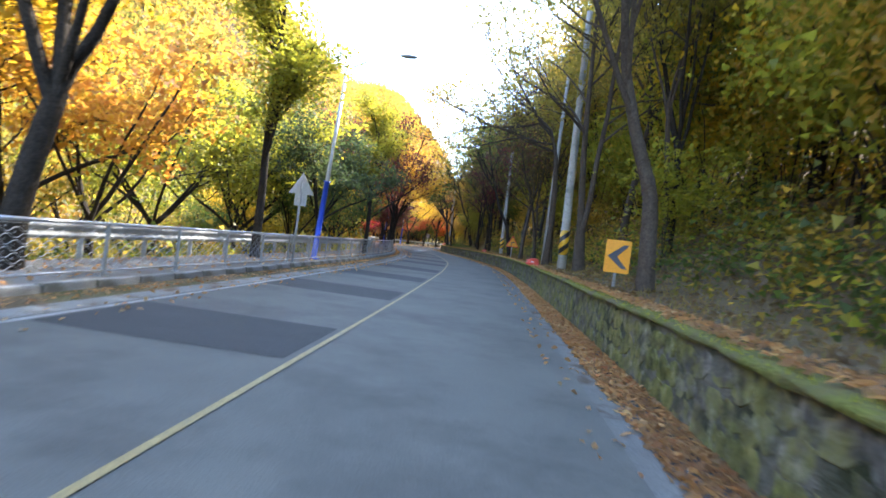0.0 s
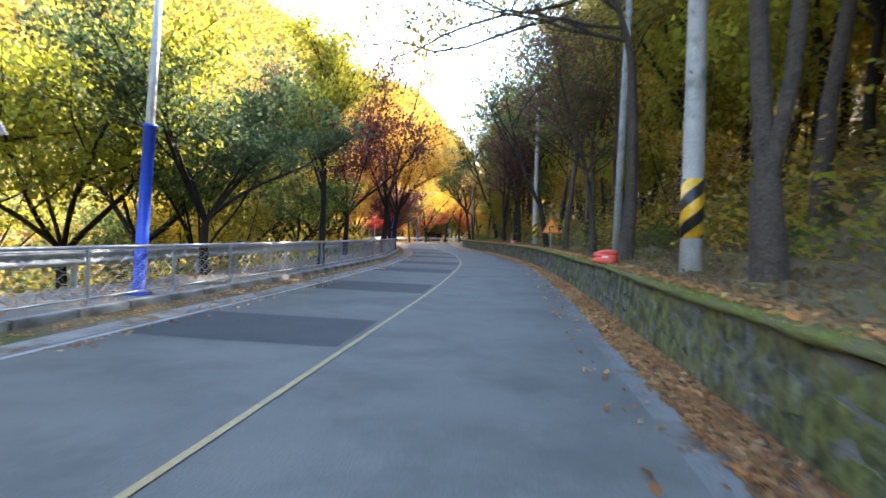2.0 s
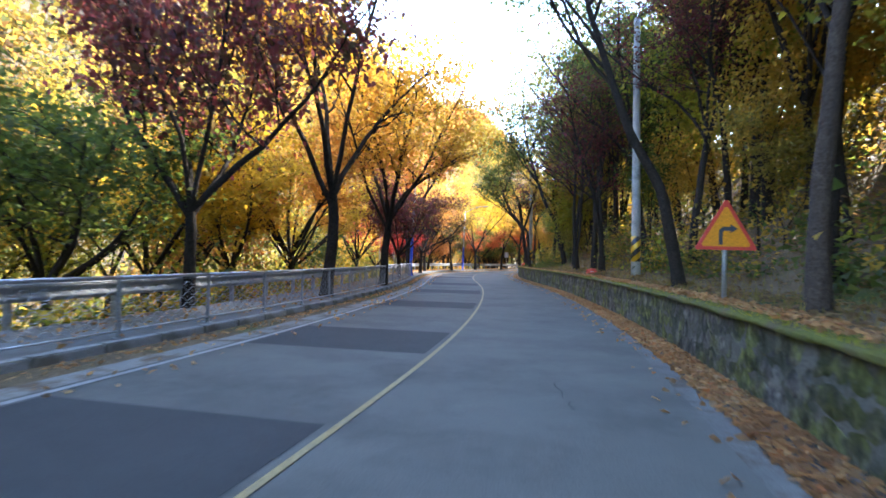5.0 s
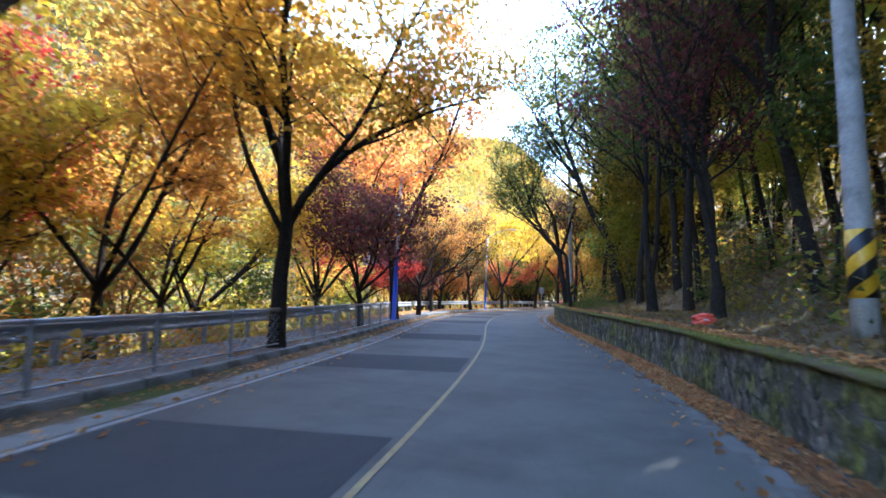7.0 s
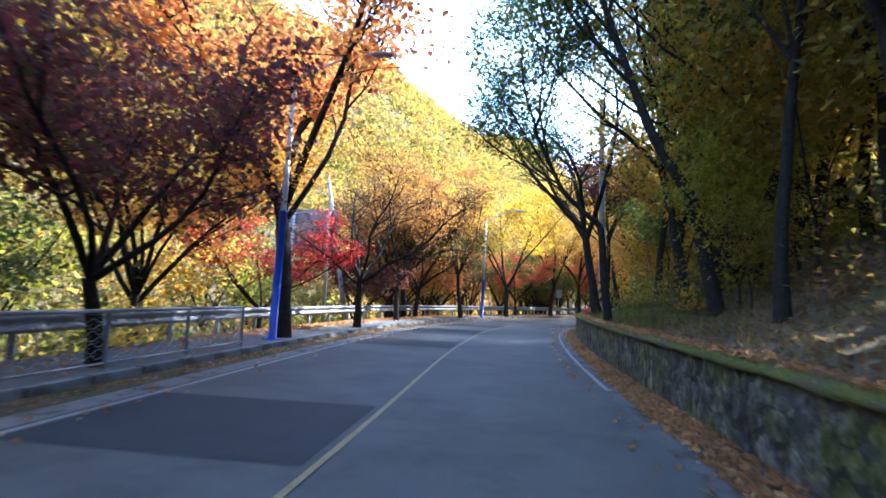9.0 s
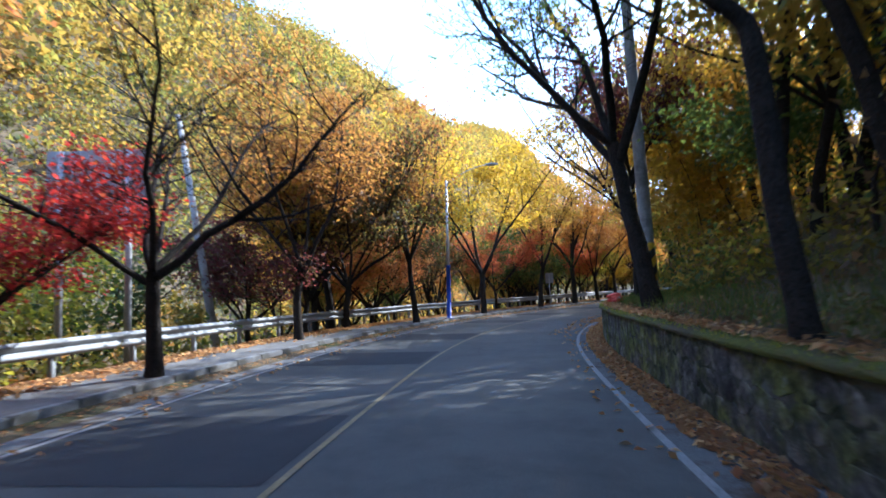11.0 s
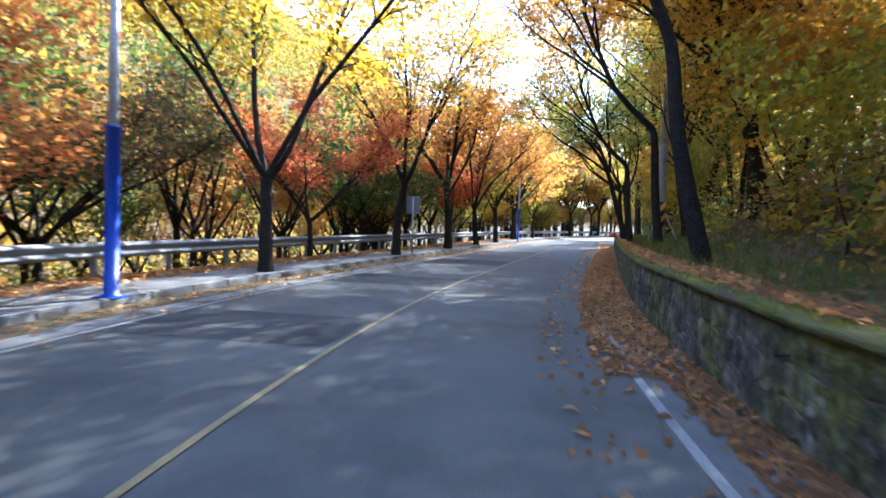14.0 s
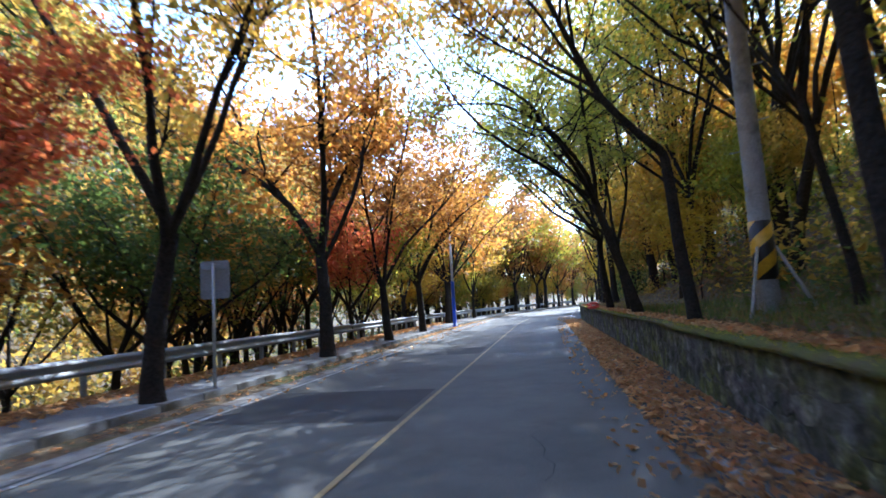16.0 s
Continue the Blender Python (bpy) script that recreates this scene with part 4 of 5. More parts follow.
def leaf_mesh(name, C, size, seed, mat, flat=0.5, corners=4):
    rng = np.random.default_rng(seed)
    Q = leaf_arrays(np.asarray(C, float), size, rng, flat)
    if corners == 3:
        Q = np.stack([Q[:, 0] * 0.5 + Q[:, 1] * 0.5 + (Q[:, 1] - Q[:, 3]) * 0.22, Q[:, 2], Q[:, 0] * 0.5 + Q[:, 3] * 0.5 - (Q[:, 1] - Q[:, 3]) * 0.22], 1)
    n, k = len(Q), corners
    me = bpy.data.meshes.new(name)
    me.vertices.add(k * n)
    me.vertices.foreach_set("co", Q.reshape(-1))
    me.loops.add(k * n)
    me.loops.foreach_set("vertex_index", np.arange(k * n, dtype=np.int32))
    me.polygons.add(n)
    me.polygons.foreach_set("loop_start", np.arange(0, k * n, k, dtype=np.int32))
    me.materials.append(mat)
    me.update(calc_edges=True)
    return me


def crown_points(tw, n, seed, jitter=0.22, keep=1.0, clump=7):
    """Leaf places in small sprays along the twigs; keep: the share of twigs in leaf."""
    rng = np.random.default_rng(seed)
    use = [t for t in tw if rng.random() < keep] or tw[:1]
    lens = np.array([sum((t[i + 1] - t[i]).length for i in range(len(t) - 1)) for t in use])
    m = max(1, n // clump)
    pick = rng.choice(len(use), m, p=lens / lens.sum())
    out = np.empty((m, 3))
    for i, k in enumerate(pick):
        t = use[k]
        u = rng.uniform(0, len(t) - 1.001)
        j = int(u)
        out[i] = t[j].lerp(t[j + 1], u - j)
    out += rng.normal(0, jitter * 0.8, out.shape) * np.array([1, 1, 0.6])
    C = np.repeat(out, clump, 0)
    tilt = np.repeat(rng.normal(0, 0.22, (m, 2)), clump, 0)
    off = rng.normal(0, jitter, C.shape) * np.array([1.1, 1.1, 0.26])
    off[:, 2] += (off[:, :2] * tilt).sum(1)
    return C + off


KINDS = {}


def kind_of_tree(key, n_leaves, leaf, seed, keep=1.0, jitter=0.24, corners=4, clump=7, **g):
    br, tw = grow(seed, **g)
    KINDS[key] = (wood_mesh("trunk", br, 0.026 if key.startswith("fill") else 0.0), leaf_mesh("crown", crown_points(tw, n_leaves, seed + 1, jitter, keep, clump), leaf, seed + 2, YELLOW, 0.5, corners))


# spreading street trees
kind_of_tree("vase_a", 14500, 0.098, 11, clump=10, height=7.6, r0=0.165, fork=2.2, limbs=6, spread=0.62, kids=7, twigs=6)
kind_of_tree("vase_b", 14500, 0.098, 12, clump=10, height=7.0, r0=0.15, fork=1.7, limbs=5, spread=0.68, kids=7, twigs=6)
kind_of_tree("vase_c", 15500, 0.102, 13, clump=10, height=8.2, r0=0.20, fork=2.7, limbs=5, spread=0.50, kids=6, twigs=6)
kind_of_tree("column", 13500, 0.102, 23, clump=9, height=4.9, r0=0.15, fork=2.4, limbs=15, spread=0.75, kids=5, twigs=4, way=[(0, 0, 0), (0.05, 0, 2), (0.0, 0.06, 4), (0.06, 0, 6), (0, 0, 8)], from_=0.3)
kind_of_tree("thin_a", 8500, 0.094, 14, keep=0.75, clump=9, height=7.2, r0=0.15, fork=2.2, limbs=5, spread=0.62, kids=7, twigs=6)
kind_of_tree("thin_b", 2600, 0.10, 15, keep=0.35, height=7.6, r0=0.14, fork=2.6, limbs=5, spread=0.5, kids=7, twigs=6)
kind_of_tree("bare", 60, 0.10, 16, keep=0.2, height=6.6, r0=0.17, fork=2.2, limbs=6, spread=1.1, kids=9, twigs=9, bend=0.45)
kind_of_tree("dome_a", 11500, 0.102, 17, clump=10, height=5.4, r0=0.13, fork=1.3, limbs=6, spread=0.95, kids=7, twigs=6)
kind_of_tree("dome_b", 11500, 0.102, 18, clump=10, height=6.2, r0=0.15, fork=1.6, limbs=6, spread=0.85, kids=7, twigs=6)
kind_of_tree("bush_tree", 8500, 0.12, 19, corners=3, height=4.6, r0=0.09, fork=0.6, limbs=6, spread=0.6, kids=5, twigs=4)
kind_of_tree("sapling", 2600, 0.12, 20, corners=3, height=4.6, r0=0.05, fork=1.6, limbs=3, spread=0.45, kids=5, twigs=3)
# tall trees of the slope
kind_of_tree("tall_a", 6800, 0.125, 31, corners=3, height=12.5, r0=0.18, fork=5.0, limbs=5, spread=0.45, lean=(-0.20, 0.0), kids=7, twigs=5, bend=0.35)
kind_of_tree("tall_b", 6800, 0.125, 32, corners=3, height=13.5, r0=0.155, fork=5.5, limbs=5, spread=0.40, lean=(-0.06, 0.05), kids=7, twigs=5, bend=0.3)
kind_of_tree("tall_c", 7500, 0.125, 33, corners=3, height=11.0, r0=0.155, fork=3.4, limbs=5, spread=0.6, lean=(-0.32, 0.03), kids=7, twigs=5, bend=0.4)
kind_of_tree("high_vase", 9500, 0.105, 34, clump=9, height=8.6, r0=0.12, fork=4.3, limbs=6, spread=0.7, kids=7, twigs=6)
# coarse dense crown, for the trees added only to block the sun
kind_of_tree("shade_crown", 4200, 0.22, 47, corners=3, jitter=0.4, height=13.5, r0=0.155, fork=5.5, limbs=5, spread=0.45, kids=6, twigs=4)
kind_of_tree("twin", 6200, 0.13, 36, corners=3, height=14.0, r0=0.24, fork=1.3, limbs=2, spread=0.07, lean=(-0.02, 0.0), kids=14, twigs=6, bend=0.2)
kind_of_tree("twin_open", 6200, 0.13, 37, corners=3, height=12.0, r0=0.22, fork=0.9, limbs=2, spread=0.20, lean=(-0.10, 0.0), kids=14, twigs=6, bend=0.25)
kind_of_tree("old_reach", 5200, 0.10, 38, corners=3, keep=0.55, height=10.5, r0=0.20, fork=3.8, limbs=6, spread=0.75, lean=(-0.42, 0.05), kids=9, twigs=9, bend=0.45)
kind_of_tree("twiggy_high", 7500, 0.10, 41, corners=3, keep=0.8, height=10.0, r0=0.165, fork=4.8, limbs=7, spread=0.75, lean=(-1.6, -0.2), kids=9, twigs=9, bend=0.55, way=[(0, 0, 0), (0.06, 0, 1.7), (0.0, 0, 3.4), (-0.1, 0, 4.8), (-0.5, 0, 6.0)], from_=0.7)
kind_of_tree("twiggy_reach", 1500, 0.11, 40, corners=3, keep=0.4, height=9.8, r0=0.13, fork=3.8, limbs=5, spread=0.7, lean=(-0.45, 0.0), kids=9, twigs=9, bend=0.5)
kind_of_tree("leafy_reach", 7500, 0.115, 39, corners=3, keep=0.85, height=10.0, r0=0.15, fork=3.6, limbs=6, spread=0.65, lean=(-0.42, 0.05), kids=7, twigs=7, bend=0.45)
kind_of_tree("leggy", 3400, 0.135, 35, corners=3, height=11.0, r0=0.09, fork=4.5, limbs=4, spread=0.35, lean=(-0.05, 0.0), kids=6, twigs=4)
# crooked trees above the wall
kind_of_tree("fork_left", 8000, 0.12, 42, corners=3, height=10.5, r0=0.175, fork=4.5, limbs=6, spread=0.5, lean=(-0.25, 0.0), kids=7, twigs=5, way=[(0, 0, 0), (-0.12, 0, 1.9), (-0.55, 0.05, 3.0), (-0.95, 0.05, 4.3), (-1.2, 0, 6.0)], from_=0.36)
kind_of_tree("bend_left", 4200, 0.11, 43, corners=3, keep=0.6, height=11.5, r0=0.165, fork=6.0, limbs=6, spread=0.6, lean=(-0.35, 0.0), kids=8, twigs=7, way=[(0, 0, 0), (-0.25, 0, 1.2), (-0.5, 0, 2.4), (-1.3, 0, 3.7), (-1.85, 0, 5.2), (-2.4, 0, 6.8)], from_=0.62)
kind_of_tree("crook", 11500, 0.105, 44, corners=3, keep=0.9, height=9.0, r0=0.125, fork=4.6, limbs=7, spread=0.65, lean=(-0.5, 0.0), kids=8, twigs=7, way=[(0, 0, 0), (-0.16, 0, 1.3), (-0.22, 0, 2.6), (-0.28, 0, 3.2), (-0.75, 0, 3.6), (-1.4, 0, 4.3), (-1.8, 0, 5.2), (-2.3, 0, 6.4)], from_=0.55)
kind_of_tree("s_reach", 5500, 0.105, 46, corners=3, keep=0.65, height=10.0, r0=0.155, fork=4.6, limbs=7, spread=0.75, lean=(-0.5, 0.05), kids=8, twigs=8, way=[(0, 0, 0), (-0.22, 0, 0.8), (-0.52, 0, 2.0), (-0.66, 0, 3.4), (-1.2, 0, 4.6), (-1.9, 0, 5.5)], from_=0.6)

COLOUR_WORDS = {"leaves_yellow": "bright yellow", "leaves_lime": "yellow-green", "leaves_orange": "orange", "leaves_rust": "russet", "leaves_red": "bright red", "leaves_amber": "amber yellow", "leaves_scarlet": "scarlet and orange", "leaves_flame": "orange-red", "leaves_maroon": "dark maroon",
                "leaves_green": "dark green", "leaves_dusk": "dark green and maroon", "leaves_pine": "deep green", "leaves_olive": "olive and gold", "leaves_gold": "golden", "leaves_brown": "withered brown"}


def tree(key, mat, x, y, z, turn=0.0, s=1.0, sz=1.0, dark=False, where="beside the road", lean=(0, 0), group=""):
    w, c = KINDS[key]
    col = COLOUR_WORDS[mat.name]
    t = thing("tree", (f"nearly leafless tree with dark forked branches {where}" if key == "bare" else f"autumn tree with {col} leaves {where}"), "tree", pose(x, y, z, lean[0], lean[1], turn) @ Matrix.Diagonal((s, s, s * sz, 1)), group)
    a = part_mesh("trunk", w, t)
    b = part_mesh("crown", c, t, f"{col} foliage")
    a.material_slots[0].link = "OBJECT"
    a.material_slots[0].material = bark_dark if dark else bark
    b.material_slots[0].link = "OBJECT"
    b.material_slots[0].material = mat
    return t


def tree_at(key, mat, y, d, **k):
    p = at(y, d)
    z = 0.13 if -6.2 < d < -4 else ground_z(y, d) - 0.05
    return tree(key, mat, p.x, p.y, z, **k)


for x, y, key, mat, turn, s, sz in LEFT_TREES:
    yy, d = yd(x, y)
    if d > -4.4:
        d = -4.4
        p = at(yy, d)
        x, y = p.x, p.y
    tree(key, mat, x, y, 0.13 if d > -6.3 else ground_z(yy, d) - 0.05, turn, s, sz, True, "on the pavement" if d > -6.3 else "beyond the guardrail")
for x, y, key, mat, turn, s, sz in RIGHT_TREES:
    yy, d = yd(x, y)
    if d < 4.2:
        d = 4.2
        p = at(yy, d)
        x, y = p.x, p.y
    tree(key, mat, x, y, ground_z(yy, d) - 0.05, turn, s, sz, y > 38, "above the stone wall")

for i, (x, y, mat) in enumerate(SHADE_TREES):
    yy, d = yd(x, y)
    tree("shade_crown", mat, x, y, ground_z(yy, d) - 0.05, 47.0 * i, 1.2, 1.2, True, "added up the slope for shade")

# fuller woods: single trees near the road, joined groves behind them
kind_of_tree("fill_dome", 2400, 0.19, 51, corners=3, jitter=0.34, height=5.8, r0=0.13, fork=1.4, limbs=6, spread=0.9, kids=4, twigs=2)
kind_of_tree("fill_vase", 2400, 0.19, 52, corners=3, jitter=0.34, height=7.2, r0=0.14, fork=2.0, limbs=5, spread=0.6, kids=4, twigs=2)
kind_of_tree("fill_bush", 2600, 0.15, 53, corners=3, jitter=0.32, height=4.4, r0=0.05, fork=0.6, limbs=6, spread=0.6, kids=4, twigs=1)
kind_of_tree("fill_tall", 2800, 0.155, 54, corners=3, jitter=0.4, height=13.0, r0=0.14, fork=3.8, limbs=6, spread=0.42, lean=(-0.08, 0.0), kids=4, twigs=1)
kind_of_tree("fill_lean", 2800, 0.155, 55, corners=3, jitter=0.4, height=11.5, r0=0.14, fork=3.2, limbs=6, spread=0.5, lean=(-0.24, 0.0), kids=4, twigs=1)


def joined(me, mats, name, mat):
    """One mesh out of many placed copies of meshes."""
    V, L, S, off, base = [], [], [], 0, 0
    for m, mt in zip(me, mats):
        n, k, q = len(m.vertices), len(m.loops), len(m.polygons)
        co = np.empty(3 * n, np.float32)
        m.vertices.foreach_get("co", co)
        M = np.array(mt)
        V.append(co.reshape(-1, 3) @ M[:3, :3].T + M[:3, 3])
        li, ls = np.empty(k, np.int32), np.empty(q, np.int32)
        m.loops.foreach_get("vertex_index", li)
        m.polygons.foreach_get("loop_start", ls)
        L.append(li + off)
        S.append(ls + base)
        off += n
        base += k
    V, L, S = np.concatenate(V), np.concatenate(L), np.concatenate(S)
    out = bpy.data.meshes.new(name)
    out.vertices.add(len(V))
    out.vertices.foreach_set("co", V.astype(np.float32).reshape(-1))
    out.loops.add(len(L))
    out.loops.foreach_set("vertex_index", L.astype(np.int32))
    out.polygons.add(len(S))
    out.polygons.foreach_set("loop_start", S.astype(np.int32))
    out.materials.append(mat)
    out.update(calc_edges=True)
    return out


GROVES = {}


def grove(where, key, mat, y, d, turn, s, sz):
    p = at(y, d)
    GROVES.setdefault((where, mat.name), []).append((key, mat, pose(p.x, p.y, ground_z(y, d) - 0.05, 0, 0, turn) @ Matrix.Diagonal((s, s, s * sz, 1))))


rng = random.Random(5)
left_cols = [YELLOW, LIME, GOLD, ORANGE, GREEN, OLIVE, YELLOW, LIME, RUST, OLIVE, GREEN]
for i in range(96):
    y = -8 + i * 1.9 + rng.uniform(-1.0, 1.0)
    d = -rng.choice([8.8, 11.0, 14.0, 17.0, 21.0]) + rng.uniform(-1, 1)
    key, mat, turn, s, sz = rng.choice(["fill_dome", "fill_dome", "fill_bush", "fill_vase", "fill_bush"] if y < 78 else ["fill_dome", "fill_vase", "fill_vase", "sapling"]), rng.choice(left_cols if y < 78 else [GREEN, OLIVE, GOLD, RUST, OLIVE, ORANGE, GREEN]), rng.uniform(0, 360), rng.uniform(0.8, 1.15), rng.uniform(0.9, 1.15)
    if d > -12:
        tree_at(key, mat, y, d, turn=turn, s=s, sz=sz, dark=True, where="below the road", group="valley trees")
    else:
        grove("autumn wood in the valley below the road", key, mat, y, d, turn, s, sz)
right_cols = [OLIVE, GOLD, YELLOW, GREEN, GOLD, LIME, OLIVE, LIME, OLIVE, GREEN]
# golden autumn colours, picked brighter to make up for missing light
late_cols = [AMBER, YELLOW, GOLD, AMBER, LIME, YELLOW, GOLD, OLIVE]
for i in range(118):
    y = -14 + i * 1.5 + rng.uniform(-1.2, 1.2)
    d = rng.choice([8.0, 10.5, 13.0, 16.0, 20.0, 25.0]) + rng.uniform(-1, 1)
    key, mat, turn, s, sz = rng.choice(["fill_tall", "fill_lean", "leggy", "fill_tall"]), rng.choice(late_cols if y > 82 else ([OLIVE, GREEN, GOLD, GOLD, OLIVE, LIME, GREEN] if y > 55 else right_cols)), rng.uniform(-50, 50), rng.uniform(0.75, 1.1), rng.uniform(0.9, 1.1)
    if y > 90 and 9.5 < d < 18.5 and rng.random() < 0.65:
        continue
    if d < 12:
        tree_at(key, mat, y, d, turn=turn, s=s, sz=sz, dark=True, where="on the slope", group="slope trees")
    else:
        grove("tall autumn wood up the slope", key, mat, y, d, turn, s, sz)
for i in range(22):
    grove("tall autumn wood up the slope", rng.choice(["fill_tall", "fill_lean"]), rng.choice([OLIVE, GOLD, GREEN, OLIVE]), rng.uniform(8, 70), rng.uniform(6.8, 13), rng.uniform(-50, 50), rng.uniform(0.85, 1.1), 1.0)
for i in range(17):
    grove("tall autumn wood up the slope", rng.choice(["fill_tall", "fill_lean"]), rng.choice([OLIVE, GREEN, GOLD, LIME]), rng.uniform(44, 89), rng.uniform(8, 17), rng.uniform(-50, 50), rng.uniform(0.95, 1.25), 1.0)
for i in range(9):
    tree_at(rng.choice(["tall_b", "tall_a", "leafy_reach"]), rng.choice([GOLD, AMBER, LIME, GOLD, YELLOW]), 89 + i * 3.4 + rng.uniform(-0.6, 0.6), rng.uniform(7.6, 10.5), turn=rng.uniform(-40, 40), s=rng.uniform(0.85, 1.05), dark=True, where="on the slope", group="slope trees")
for i in range(13):
    grove("tall autumn wood up the slope", rng.choice(["fill_tall", "fill_lean"]), rng.choice(late_cols), 96 + rng.uniform(0, 52), rng.uniform(6.5, 22), rng.uniform(-50, 50), rng.uniform(0.85, 1.15), 1.0)
for i in range(100):
    y = -8 + i * 1.4 + rng.uniform(-1, 1)
    d = rng.choice([6.8, 8.0, 9.5, 11.5, 15.0]) + rng.uniform(-0.5, 1)
    grove("young trees and tall shrubs under the slope's wood", "fill_bush" if rng.random() < 0.75 else "sapling", rng.choice([AMBER, LIME, GOLD, YELLOW, LIME] if y > 80 else [OLIVE, LIME, GOLD, GREEN, OLIVE, LIME]), y, d, rng.uniform(0, 360), rng.uniform(0.5, 0.95), rng.uniform(0.9, 1.2))
for i in range(16):
    grove("tall autumn wood up the slope", rng.choice(["fill_tall", "fill_lean"]), rng.choice([GREEN, OLIVE, DUSK]), rng.uniform(44, 64), rng.uniform(9, 19), rng.uniform(-50, 50), rng.uniform(0.95, 1.2), 1.0)
# the thick middle storey of the slope, leaf colours lightened for missing light
for i in range(95):
    y = rng.uniform(4, 128)
    grove("young trees and tall shrubs under the slope's wood", "fill_bush", rng.choice([AMBER, GOLD, YELLOW, LIME, GOLD] if y > 76 else [OLIVE, GOLD, LIME, GREEN, GOLD] if y > 50 else [LIME, GOLD, OLIVE, LIME, YELLOW]), y, 7.0 + 9.0 * rng.random() ** 1.3, rng.uniform(0, 360), rng.uniform(0.8, 1.35), rng.uniform(1.0, 1.35))
# the wood behind the guardrail of the last straight
for i in range(30):
    grove("autumn wood in the valley below the road", rng.choice(["fill_dome", "fill_vase", "fill_vase"]), rng.choice([GREEN, OLIVE, RUST, GOLD, GREEN, ORANGE]), rng.uniform(84, 132), -rng.uniform(9.0, 19.0), rng.uniform(0, 360), rng.uniform(0.9, 1.2), rng.uniform(1.0, 1.2))
# along the far bend
for i in range(48):
    y = 119 + i * 2.2 + rng.uniform(-1, 1)
    grove("roadside trees along the far bend", rng.choice(["fill_vase", "fill_vase", "fill_dome"]), rng.choice([ORANGE, YELLOW, GOLD, RUST, LIME, ORANGE]), y, -rng.choice([5.2, 7.5, 10.0, 14.0]), rng.uniform(0, 360), rng.uniform(1.15, 1.6), 1.0)
    grove("trees above the far wall", rng.choice(["fill_lean", "fill_tall", "fill_vase"]), rng.choice([OLIVE, GOLD, LIME, GREEN, YELLOW]), y, rng.choice([5.5, 7.0, 9.0]), rng.uniform(-40, 40), rng.uniform(1.0, 1.3), 1.0)
for i in range(44):
    grove("bushes along the far bend", "fill_bush", rng.choice([YELLOW, LIME, ORANGE, OLIVE]), 118 + i * 2.6 + rng.uniform(-1, 1), rng.choice([-7.6, -9.5, -12.0, 6.2, 7.5]), rng.uniform(0, 360), rng.uniform(0.7, 1.1), 1.0)
for i in range(26):
    grove("roadside trees along the far bend", "fill_vase", rng.choice([ORANGE, GOLD, YELLOW, RUST, LIME, ORANGE]), 142 + i * 2.4, -rng.uniform(5.4, 15.0), rng.uniform(0, 360), rng.uniform(1.7, 2.2), 1.0)
    grove("bushes along the far bend", "fill_bush", rng.choice([YELLOW, LIME, ORANGE, OLIVE]), 130 + i * 2.7, -rng.uniform(7.2, 9.0), rng.uniform(0, 360), rng.uniform(0.9, 1.3), 1.0)
for i in range(16):
    grove("young trees and tall shrubs under the slope's wood", "fill_bush", rng.choice([OLIVE, LIME, LIME, GREEN, GOLD, YELLOW]), rng.uniform(6, 24), rng.uniform(7.5, 14), rng.uniform(0, 360), rng.uniform(0.8, 1.25), 1.1)
    if i % 3 == 0:
        grove("tall autumn wood up the slope", "fill_tall", rng.choice([OLIVE, GREEN, GOLD, OLIVE]), rng.uniform(16, 34), rng.uniform(10, 16), rng.uniform(-50, 50), rng.uniform(0.95, 1.2), 1.0)
for (where, _), rows_ in GROVES.items():
    mat = rows_[0][1]
    g = tagged(new("grove"), f"{COLOUR_WORDS[mat.name]} {where}", "woods", kind="stuff")
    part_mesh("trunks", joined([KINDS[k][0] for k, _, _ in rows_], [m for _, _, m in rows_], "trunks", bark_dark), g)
    part_mesh("foliage", joined([KINDS[k][1] for k, _, _ in rows_], [m for _, _, m in rows_], "foliage", mat), g)


# ---- undergrowth, far woods and litter ----
def stuff(name, label, category, C, size, seed, mat, flat=0.5):
    return tagged(new(name, leaf_mesh(name, C, size, seed, mat, flat, 4 if name == "leaf_litter" else 3)), label, category, kind="stuff")


def clumps(n, per, y0, y1, d0, d1, radius, tall, seed, power=1.0, on=None):
    r = np.random.default_rng(seed)
    out = []
    for _ in range(n):
        y = r.uniform(y0, y1)
        d = d0 + (d1 - d0) * r.random() ** power
        p = at(y, d)
        z = ground_z(y, d) if on is None else on
        R = radius * r.uniform(0.5, 1.4)
        q = r.normal(0, 1, (per, 3)) * np.array([R * 0.5, R * 0.5, 1])
        q[:, 2] = np.abs(r.normal(0, 0.5, per)) * tall * (R / radius)
        out.append(q + np.array([p.x, p.y, z]))
    return np.concatenate(out)


for k, (mat, n) in enumerate(((GREEN, 330), (OLIVE, 300), (LIME, 130), (GOLD, 150), (BROWN, 110))):
    stuff("undergrowth", "tangled shrubs and saplings on the slope", "undergrowth", clumps(n, 130, -10, 135, 6.2, 26, 0.9, 1.3, 60 + k, 1.5), 0.135, 80 + k, mat)
for k, (mat, n) in enumerate(((GREEN, 55), (LIME, 60), (OLIVE, 45), (GOLD, 30))):
    stuff("undergrowth", "leafy shrubs and ferns on the bank above the wall", "undergrowth", clumps(n, 110, 6, 34, 5.6, 12.5, 0.8, 0.9, 460 + k, 1.0), 0.11, 480 + k, mat)
for k, (mat, n) in enumerate(((LIME, 170), (GREEN, 110), (YELLOW, 130), (OLIVE, 100), (ORANGE, 50))):
    stuff("undergrowth", "sunlit bushes in the valley", "undergrowth", clumps(n, 80, 2, 78, -7.4, -32, 1.2, 1.6, 160 + k, 1.6), 0.19, 180 + k, mat)
